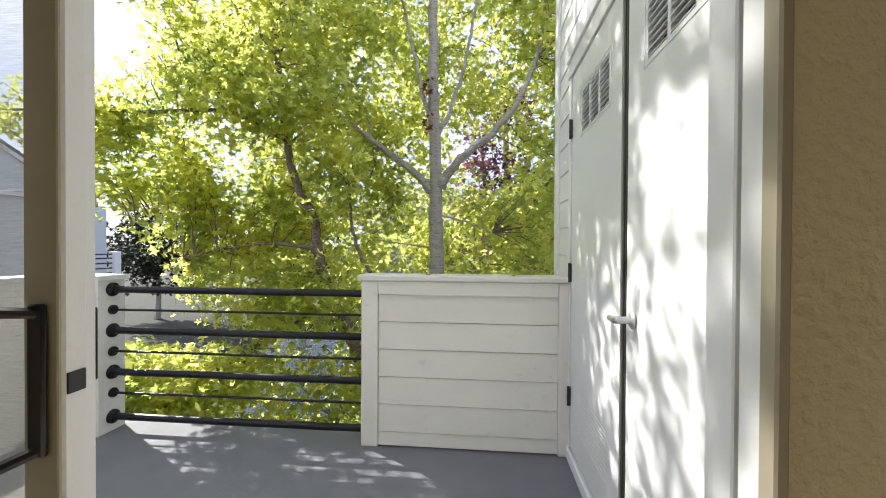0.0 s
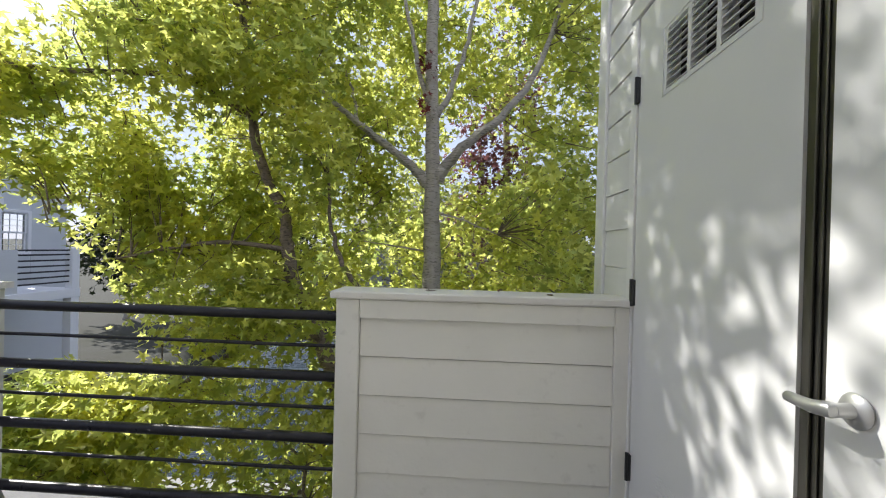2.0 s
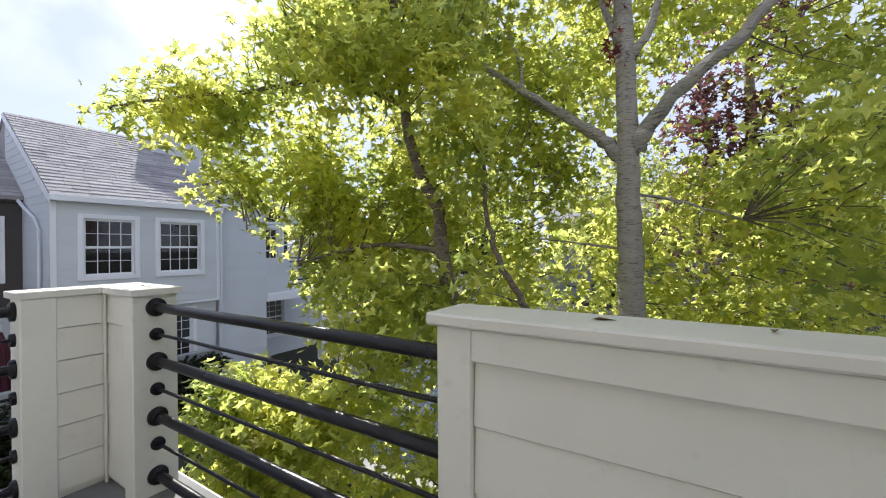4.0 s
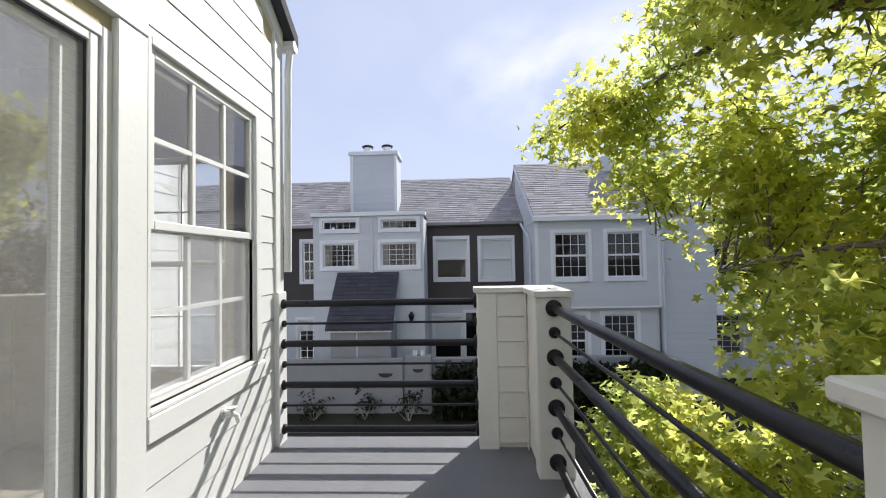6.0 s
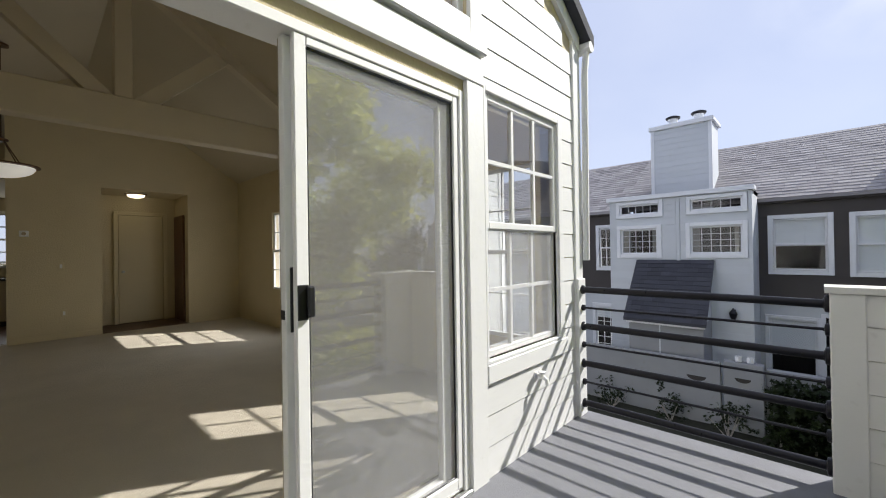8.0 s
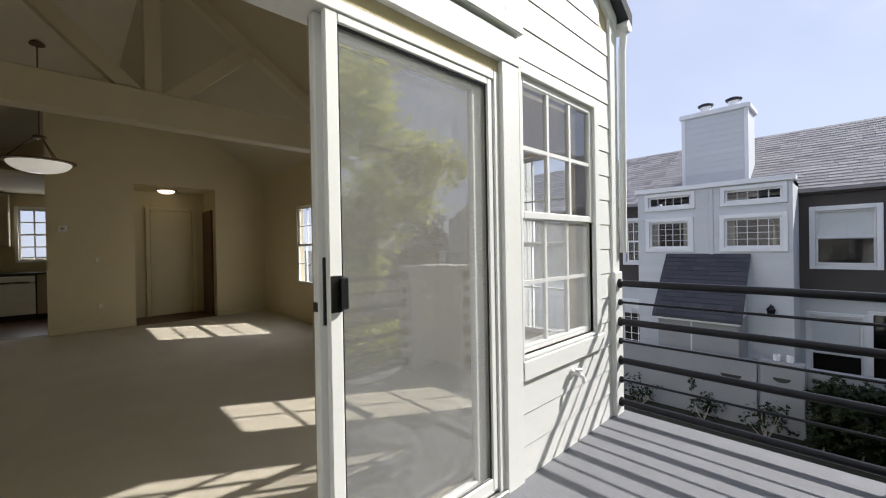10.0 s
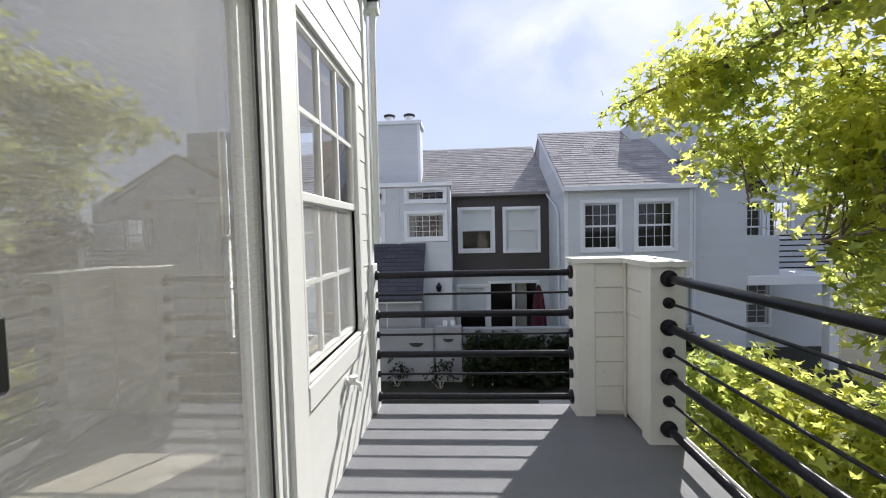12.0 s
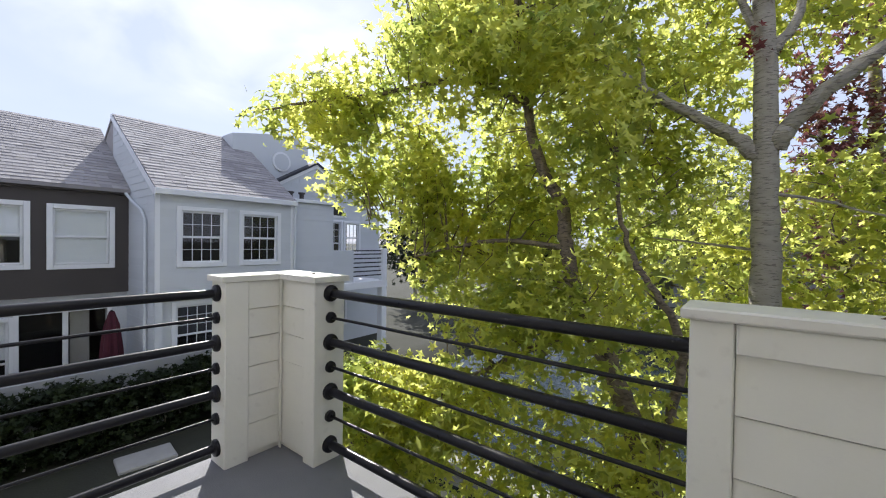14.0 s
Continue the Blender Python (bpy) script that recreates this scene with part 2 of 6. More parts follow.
# translucent share makes the side panes glow like overbright daylight
M_SIDEGLASS = glass_mat("bright_veil_side_glass", (0.95, 0.96, 0.96), 0.02, 0.06)
M_CARPET = mat("beige_carpet", (0.64, 0.575, 0.465), 0.95, var=0.12, scale=2.0, bump=0.7, bump_scale=400)
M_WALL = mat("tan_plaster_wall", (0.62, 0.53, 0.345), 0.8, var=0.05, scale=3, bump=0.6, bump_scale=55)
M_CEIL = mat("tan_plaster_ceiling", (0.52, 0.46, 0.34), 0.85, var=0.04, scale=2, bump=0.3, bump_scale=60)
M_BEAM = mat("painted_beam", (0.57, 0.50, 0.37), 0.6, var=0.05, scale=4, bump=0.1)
M_DOOR = mat("cream_interior_door", (0.62, 0.53, 0.34), 0.5, var=0.04, scale=3)
M_WOOD = mat("brown_wood", (0.16, 0.08, 0.04), 0.4, var=0.25, scale=6, stretch=(1, 8, 8))
M_GREY = mat("pale_grey_siding", (0.61, 0.635, 0.66), 0.65, var=0.05, scale=1.2, bump=0.1, bump_scale=20, per_piece=0.03, dirt=0.05)
M_BROWN = mat("dark_brown_siding", (0.066, 0.057, 0.053), 0.7, var=0.08, scale=1.5, bump=0.1, bump_scale=25)
M_FARTRIM = mat("far_white_trim", (0.80, 0.81, 0.83), 0.5, var=0.04, scale=3)
M_SHINGLE = shingle_mat("grey_shingles", (0.15, 0.14, 0.145), (0.37, 0.35, 0.35))
M_SHINGLE2 = shingle_mat("dark_shingles", (0.020, 0.021, 0.028), (0.062, 0.064, 0.078))
M_STONE = mat("pale_stepping_stone", (0.36, 0.35, 0.33), 0.9, var=0.15, scale=4, bump=0.4)
# near-black paint for unlit insides of rooms and vents, and some dark parts
M_DARK = mat("shade_and_dark_parts", (0.05, 0.045, 0.04), 0.9, var=0.2)
M_BLIND = mat("white_roller_blind", (0.86, 0.87, 0.88), 0.8, var=0.06, scale=2, stretch=(1, 1, 5))
M_CURTAIN = mat("pale_curtain", (0.45, 0.43, 0.38), 0.9, var=0.12, scale=4, stretch=(6, 6, 1))
# white stucco painted mid grey: the shade on it is in the colour
M_FENCE = mat("shade_grey_white_stucco", (0.30, 0.305, 0.315), 0.85, var=0.08, scale=2, bump=0.3, bump_scale=40, dirt=0.2)
M_BARK2 = mat("brown_bark", (0.27, 0.215, 0.165), 0.9, var=0.3, scale=8, bump=1.0, bump_scale=26, stretch=(1, 1, 2.5), dirt=0.8, dirt_colour=(0.07, 0.055, 0.045), dirt_at=(0.52, 0.62))
M_BARK = mat("grey_bark", (0.50, 0.46, 0.41), 0.9, var=0.22, scale=5, bump=1.0, bump_scale=20, stretch=(1, 1, 5.0), dirt=0.62, dirt_colour=(0.10, 0.085, 0.075), dirt_at=(0.55, 0.62))
M_LEAF = leaf_mat("sweetgum_leaf", (0.098, 0.138, 0.028), (0.250, 0.262, 0.046), 0.80, 3.5)
M_LEAF2 = leaf_mat("far_leaf", (0.07, 0.10, 0.018), (0.17, 0.19, 0.03), 0.55)
# the terrace's shade on the hedge is put into this near-black leaf colour
M_LEAFD = leaf_mat("shade_dark_leaf", (0.010, 0.016, 0.007), (0.022, 0.032, 0.011), 0.15, 2.0, 0.12)
M_PLUM = leaf_mat("plum_leaf", (0.06, 0.022, 0.028), (0.13, 0.05, 0.04), 0.35)
M_REDLEAF = leaf_mat("red_leaf", (0.09, 0.012, 0.012), (0.15, 0.022, 0.018), 0.35, 2.2)
M_UMBRELLA = mat("crimson_canvas", (0.075, 0.008, 0.02), 0.8, var=0.2, scale=8)
M_LAMP = glow_mat("lamp_bowl", (1.0, 0.86, 0.55), 1.7)
M_CERAMIC = mat("white_ceramic", (0.8, 0.8, 0.8), 0.25, var=0.02)
M_COUNTER = mat("dark_counter", (0.03, 0.028, 0.025), 0.25, var=0.3, scale=40)
M_CABINET = mat("kitchen_cabinet", (0.42, 0.34, 0.23), 0.5, var=0.08, scale=4)


def ground_mat():
    # dark mulch tones, lowered further to paint in the terrace's shade
    m = mat("shade_dark_lawn_and_mulch", (0.014, 0.014, 0.010), 0.95, var=0.3, scale=0.7, bump=0.8, bump_scale=30, colour2=(0.032, 0.034, 0.015), dirt=0.7, dirt_colour=(0.035, 0.026, 0.018))
    return m


def water_mat():
    m = bpy.data.materials.new("pond_water")
    m.use_nodes = True
    n, l = m.node_tree.nodes, m.node_tree.links
    b = n["Principled BSDF"]
    b.inputs["Base Color"].default_value = (0.02, 0.03, 0.035, 1)
    b.inputs["Roughness"].default_value = 0.05
    b.inputs["IOR"].default_value = 1.33
    tc, ns, bp = n.new("ShaderNodeTexCoord"), n.new("ShaderNodeTexNoise"), n.new("ShaderNodeBump")
    mp = n.new("ShaderNodeMapping")
    mp.inputs["Scale"].default_value = (1, 3.0, 1)
    ns.inputs["Scale"].default_value, ns.inputs["Detail"].default_value = 3.5, 3.0
    bp.inputs["Strength"].default_value, bp.inputs["Distance"].default_value = 0.5, 0.05
    l.new(tc.outputs["Object"], mp.inputs["Vector"])
    l.new(mp.outputs["Vector"], ns.inputs["Vector"])
    l.new(ns.outputs["Fac"], bp.inputs["Height"])
    l.new(bp.outputs["Normal"], b.inputs["Normal"])
    return m


# ---------------------------------------------------------------- mesh tools
class Shape:
    """Collects vertices and faces; m maps local (u, v, w) to the world."""
    def __init__(self, m=None):
        self.v, self.f, self.m = [], [], m

    def add(self, pts, faces):
        k = len(self.v)
        self.v += [tuple(self.m @ Vector(p)) if self.m else tuple(p) for p in pts]
        self.f += [tuple(i + k for i in f) for f in faces]
        return self

    def box(self, a, b, c=0.0):
        """Box from corner a to corner b, with chamfered edges of width c."""
        lo = [min(p, q) for p, q in zip(a, b)]
        hi = [max(p, q) for p, q in zip(a, b)]
        if c <= 0:
            p = [(x, y, z) for x in (lo[0], hi[0]) for y in (lo[1], hi[1]) for z in (lo[2], hi[2])]
            return self.add(p, [(0, 1, 3, 2), (4, 6, 7, 5), (0, 4, 5, 1), (2, 3, 7, 6), (0, 2, 6, 4), (1, 5, 7, 3)])
        c = min(c, *[(h - l) * 0.45 for l, h in zip(lo, hi)])
        pts, idx = [], {}
        for s in itertools.product((0, 1), repeat=3):
            for ax in range(3):
                p = [(hi[k] if s[k] else lo[k]) if k == ax else (hi[k] - c if s[k] else lo[k] + c) for k in range(3)]
                idx[s, ax] = len(pts)
                pts.append(tuple(p))
        faces = []
        for ax in range(3):
            o = [k for k in range(3) if k != ax]
            for side in (0, 1):
                ring = []
                for q in ((0, 0), (1, 0), (1, 1), (0, 1)):
                    s = [0, 0, 0]
                    s[ax], s[o[0]], s[o[1]] = side, q[0], q[1]
                    ring.append(idx[tuple(s), ax])
                faces.append(tuple(ring))
            for q in itertools.product((0, 1), repeat=2):
                s0, s1 = [0, 0, 0], [0, 0, 0]
                s0[o[0]], s0[o[1]], s1[o[0]], s1[o[1]] = q[0], q[1], q[0], q[1]
                s1[ax] = 1
                s0, s1 = tuple(s0), tuple(s1)
                faces.append((idx[s0, o[0]], idx[s1, o[0]], idx[s1, o[1]], idx[s0, o[1]]))
        for s in itertools.product((0, 1), repeat=3):
            faces.append((idx[s, 0], idx[s, 1], idx[s, 2]))
        return self.add(pts, faces)

    def sheet(self, u0, u1, v0, v1, w):
        """One pane or mesh of no thickness."""
        return self.add([(u0, v0, w), (u1, v0, w), (u1, v1, w), (u0, v1, w)], [(0, 1, 2, 3)])

    def prism(self, poly, w0, w1):
        """Polygon of (u, v) pushed from w0 to w1."""
        n = len(poly)
        pts = [(u, v, w0) for u, v in poly] + [(u, v, w1) for u, v in poly]
        return self.add(pts, [tuple(range(n)), tuple(range(2 * n - 1, n - 1, -1))] + [(i, (i + 1) % n, n + (i + 1) % n, n + i) for i in range(n)])

    def tube(self, points, radii, seg=12, cap=True, wobble=0.0):
        pts = [Vector(p) for p in points]
        rings, k0 = [], len(self.v)
        ref = Vector((0.31, 0.17, 0.93))
        verts = []
        for i, p in enumerate(pts):
            d = (pts[min(i + 1, len(pts) - 1)] - pts[max(i - 1, 0)]).normalized()
            if abs(d.dot(ref)) > 0.95:
                ref = Vector((0.9, 0.1, 0.2))
            a = d.cross(ref).normalized()
            b = d.cross(a)
            r = radii[i] if hasattr(radii, "__len__") else radii
            for s in range(seg):
                t = 2 * math.pi * s / seg
                q = r * (1 + (random.uniform(-wobble, wobble) if wobble else 0))
                verts.append(p + a * (q * math.cos(t)) + b * (q * math.sin(t)))
        n = len(pts)
        faces = [(i * seg + s, i * seg + (s + 1) % seg, (i + 1) * seg + (s + 1) % seg, (i + 1) * seg + s) for i in range(n - 1) for s in range(seg)]
        if cap:
            faces += [tuple(range(seg))[::-1], tuple((n - 1) * seg + s for s in range(seg))]
        return self.add(verts, faces)

    def lathe(self, profile, centre, axis="z", seg=24):
        """Profile of (radius, height) turned about an axis."""
        verts = []
        for r, h in profile:
            for s in range(seg):
                t = 2 * math.pi * s / seg
                c, d = r * math.cos(t), r * math.sin(t)
                off = {"z": (c, d, h), "x": (h, c, d), "y": (c, h, d)}[axis]
                verts.append(tuple(a + b for a, b in zip(centre, off)))
        n = len(profile)
        return self.add(verts, [(i * seg + s, i * seg + (s + 1) % seg, (i + 1) * seg + (s + 1) % seg, (i + 1) * seg + s) for i in range(n - 1) for s in range(seg)]
                        + [tuple(range(seg))[::-1], tuple((n - 1) * seg + s for s in range(seg))])


def mesh_of(name, shape, material, smooth=False):
    me = bpy.data.meshes.new(name)
    me.from_pydata(shape.v, [], shape.f)
    me.materials.append(material)
    bm = bmesh.new()
    bm.from_mesh(me)
    bmesh.ops.recalc_face_normals(bm, faces=bm.faces)
    bm.to_mesh(me)
    bm.free()
    if smooth:
        me.shade_smooth()
        me.set_sharp_from_angle(angle=radians(40))
    return me


def part(name, shape, material, parent=None, label="", smooth=False):
    """One mesh object, top-level or under a thing or a part."""
    ob = new(name, mesh_of(name, shape, material, smooth))
    if parent:
        ob.parent = parent
        ob.matrix_parent_inverse = Matrix() if parent.parent else parent.matrix_basis.inverted()
    return tagged(ob, label)


def thing(name, base, label, category, group="", kind=""):
    ob = new(name)
    ob.matrix_basis = Matrix.Translation(base)
    return tagged(ob, label, category, group, kind)


def structure(name, shape, material, label="", smooth=False):
    return tagged(part(name, shape, material, None, label, smooth), kind="structure")


def wall_shape(m, u0, u1, v0, v1, w0, w1, holes):
    """Wall in local coordinates with rectangular openings through it, one closed surface."""
    us = sorted({u0, u1, *[min(max(h[i], u0), u1) for h in holes for i in (0, 1)]})
    vs = sorted({v0, v1, *[min(max(h[i], v0), v1) for h in holes for i in (2, 3)]})
    nu, nv = len(us) - 1, len(vs) - 1

    def solid(i, j):
        if not (0 <= i < nu and 0 <= j < nv):
            return False
        a, b = (us[i] + us[i + 1]) / 2, (vs[j] + vs[j + 1]) / 2
        return not any(h[0] <= a <= h[1] and h[2] <= b <= h[3] for h in holes)

    pts, index, faces = [], {}, []

    def at(i, j, k):
        key = (i, j, k)
        if key not in index:
            index[key] = len(pts)
            pts.append((us[i], vs[j], w1 if k else w0))
        return index[key]

    for i in range(nu):
        for j in range(nv):
            if not solid(i, j):
                continue
            faces.append((at(i, j, 1), at(i + 1, j, 1), at(i + 1, j + 1, 1), at(i, j + 1, 1)))
            faces.append((at(i, j, 0), at(i, j + 1, 0), at(i + 1, j + 1, 0), at(i + 1, j, 0)))
            for di, dj, a, b in ((-1, 0, (i, j), (i, j + 1)), (1, 0, (i + 1, j), (i + 1, j + 1)), (0, -1, (i, j), (i + 1, j)), (0, 1, (i, j + 1), (i + 1, j + 1))):
                if not solid(i + di, j + dj):
                    faces.append((at(*a, 0), at(*b, 0), at(*b, 1), at(*a, 1)))
    return Shape(m).add(pts, faces)


def siding(parent, m, u0, u1, v0, v1, expo, holes, material, limit=None, proud=0.014, name="siding_board", joined=False):
    """Lap siding: each board a wedge, thick at its lower edge. limit(v) gives the reach of u at a height."""
    v, k = v0, 0
    whole = Shape(m)
    while v < v1 - 0.02:
        top = min(v + expo, v1)
        a, b = (u0, u1)
        if limit:
            la, lb = limit(top)
            a, b = max(a, la), min(b, lb)
        spans = [(a, b)] if b - a > 0.02 else []
        for h in holes:
            if h[2] < top - 0.004 and h[3] > v + 0.004:
                nxt = []
                for p, q in spans:
                    if h[1] <= p or h[0] >= q:
                        nxt.append((p, q))
                        continue
                    if h[0] - p > 0.01:
                        nxt.append((p, h[0]))
                    if q - h[1] > 0.01:
                        nxt.append((h[1], q))
                    if h[2] - v > 0.02:
                        nxt.append((max(p, h[0]), min(q, h[1]), v, h[2]))
                    if top - h[3] > 0.02:
                        nxt.append((max(p, h[0]), min(q, h[1]), h[3], top))
                spans = [s for s in nxt if len(s) == 2]
                extra = [s for s in nxt if len(s) == 4]
                for p, q, c, d in extra:
                    board(whole if joined else None, parent, m, p, q, c, d, proud, material, name)
        for p, q in spans:
            board(whole if joined else None, parent, m, p, q, v, top, proud, material, name)
        v, k = v + expo, k + 1
    if joined and whole.v:
        tagged(part(name, whole, material, parent), kind="stuff")


def board(whole, parent, m, p, q, c, d, proud, material, name):
    s = whole if whole is not None else Shape(m)
    lap = 0.012
    if whole is None:
        lap, d = 0.0, d - 0.006
    top_w = 0.002 if whole is not None else proud * 0.62
    s.add([(p, c - lap, 0), (q, c - lap, 0), (q, d, 0), (p, d, 0), (p, c - lap, proud), (q, c - lap, proud), (q, d, top_w), (p, d, top_w)],
          [(0, 3, 2, 1), (4, 5, 6, 7), (0, 1, 5, 4), (1, 2, 6, 5), (2, 3, 7, 6), (3, 0, 4, 7)])
    if whole is None:
        part(name, s, material, parent)


def facing_y(y):
    """u is -x, v is z, w is +y: a wall that faces +y, seen with u to the right."""
    return Matrix(((-1, 0, 0, 0), (0, 0, 1, y), (0, 1, 0, 0), (0, 0, 0, 1)))


def facing_x(x):
    """u is y, v is z, w is +x."""
    return Matrix(((0, 0, 1, x), (1, 0, 0, 0), (0, 1, 0, 0), (0, 0, 0, 1)))


def facing_minus_x(x):
    return Matrix(((0, 0, -1, x), (-1, 0, 0, 0), (0, 1, 0, 0), (0, 0, 0, 1)))


def facing_minus_y(y):
    return Matrix(((1, 0, 0, 0), (0, 0, -1, y), (0, 1, 0, 0), (0, 0, 0, 1)))


def rect_frame(s, u0, u1, v0, v1, width, w0, w1, c=0.003, widths=None):
    l, r, b, t = widths or (width,) * 4
    s.box((u0, v0, w0), (u0 + l, v1, w1), c)
    s.box((u1 - r, v0, w0), (u1, v1, w1), c)
    s.box((u0 + l, v0, w0), (u1 - r, v0 + b, w1), c)
    s.box((u0 + l, v1 - t, w0), (u1 - r, v1, w1), c)
    return s


def sash_window(owner, m, u0, u1, v0, v1, trim, cols=3, rows=2, split=0.5, glass=None, sash=0.045, depth=0.0, trim_mat=None, bar=0.012, upper_bars=True, lower_bars=True, thick=0.03):
    """A hung window in an opening u0..u1, v0..v1: casing round it, two sashes with bars and panes. owner: the window object or None."""
    trim_mat = trim_mat or M_TRIM
    glass = glass or M_GLASS
    if trim:
        part("window_frame", rect_frame(Shape(m), u0 - trim, u1 + trim, v0 - trim, v1 + trim, trim, 0.0, thick), trim_mat, owner)
    mid = v0 + (v1 - v0) * split
    pieces = [(v0, mid + sash * 0.4, depth - 0.035, lower_bars), (mid - sash * 0.4, v1, depth - 0.01, upper_bars)] if split > 0 else [(v0, v1, depth - 0.02, upper_bars)]
    for a, b, w, bars in pieces:
        part("sash", rect_frame(Shape(m), u0, u1, a, b, sash, w - 0.035, w - 0.002 if split > 0 else w, 0.004), trim_mat, owner)
        pane = part("pane", Shape(m).sheet(u0 + sash * 0.8, u1 - sash * 0.8, a + sash * 0.8, b - sash * 0.8, w - 0.02), glass, owner)
        pane.visible_shadow = False
        if bars:
            for i in range(1, cols):
                u = u0 + sash + (u1 - u0 - 2 * sash) * i / cols
                part("muntin", Shape(m).box((u - bar, a + sash, w - 0.030), (u + bar, b - sash, w - 0.006)), trim_mat, owner)
            for j in range(1, rows):
                v = a + sash + (b - a - 2 * sash) * j / rows
                part("muntin", Shape(m).box((u0 + sash, v - bar, w - 0.029), (u1 - sash, v + bar, w - 0.007)), trim_mat, owner)


# ---------------------------------------------------------------- ground and water
GROUND = -2.65


def ground_height(x, y):
    def step(e0, e1, t):
        t = min(max((t - e0) / (e1 - e0), 0), 1)
        return t * t * (3 - 2 * t)
    wob = 0.5 * math.sin(x * 0.6) + 0.3 * math.sin(x * 1.7 + 1)
    dip = step(6.1 + wob, 7.3 + wob, y) * (1 - step(17 + wob, 19 + wob, y)) * step(-8.5, -6.8, x + 0.12 * y) * (1 - step(26, 29, x))
    far = step(25, 80, math.hypot(x, y)) * 0.6
    return GROUND - 1.1 * dip + far + 0.03 * noise.noise((x * 0.8, y * 0.8, 0))


def build_ground():
    xs = [-600, -250, -120, -70, -45, *np.linspace(-32, 32, 97), 45, 70, 120, 250, 600]
    ys = [-600, -250, -120, -70, -45, *np.linspace(-32, 32, 97), 45, 70, 120, 250, 600]
    s = Shape()
    s.v = [(x, y, ground_height(x, y)) for y in ys for x in xs]
    n = len(xs)
    s.f = [(j * n + i, j * n + i + 1, (j + 1) * n + i + 1, (j + 1) * n + i) for j in range(len(ys) - 1) for i in range(n - 1)]
    structure("ground", s, ground_mat(), "green lawn and dark mulch sloping to a pond, darkened for shade", smooth=True)
    w = Shape().add([(-9, 5.4, GROUND - 0.35), (30, 5.4, GROUND - 0.35), (30, 20, GROUND - 0.35), (-9, 20, GROUND - 0.35)], [(0, 1, 2, 3)])
    structure("water", w, water_mat(), "rippled blue pond water below the balcony")
    edge = Shape()
    path = [(x, 6.37 + 0.105 * (x + 6.0) + 0.12 * math.sin(x * 0.7)) for x in np.linspace(-6.9, 12.0, 39)]
    for (xa, ya), (xb, yb) in zip(path, path[1:]):
        lo, hi = GROUND - 1.25, GROUND + 0.03
        edge.add([(xa, ya, lo), (xb, yb, lo), (xb, yb + 0.28, lo), (xa, ya + 0.28, lo), (xa, ya, hi), (xb, yb, hi), (xb, yb + 0.28, hi), (xa, ya + 0.28, hi)],
                 [(4, 5, 6, 7), (0, 1, 5, 4), (2, 3, 7, 6)])
    structure("pond_edge", edge, M_STONE, "pale concrete edging along the pond")
    for x, y, a in ((-8.3, 1.7, 0.2), (-9.1, 3.2, -0.1), (-8.0, 0.2, 0.4)):
        st = thing("stepping_stone", (x, y, GROUND), "flat pale stepping stone in the mulch", "stone", "stepping stones")
        part("slab", Shape(Matrix.Translation((x, y, GROUND)) @ Matrix.Rotation(a, 4, "Z")).box((-0.3, -0.42, -0.04), (0.3, 0.42, 0.055), 0.015), M_STONE, st)


build_ground()

# ---------------------------------------------------------------- own house: shell
WALL_Y, IN_Y = 0.500, 0.345
RIDGE_X, RIDGE_Z, EAVE_X, EAVE_Z, PITCH = -0.73, 4.52, -3.13, 2.93, 0.66
DOOR = (-0.30, 1.72, 0.02, 2.15)          # u = -x
WIN = (1.885, 2.735, 0.665, 2.20)
UPPER = (-0.10, 1.76, 2.48, 3.25)
FY = facing_y(WALL_Y)
SIDE_1, SIDE_2 = (-0.53, 0.17, 0.52, 2.03), (-5.0, -3.72, 0.68, 2.0)      # openings of the side wall, u = y


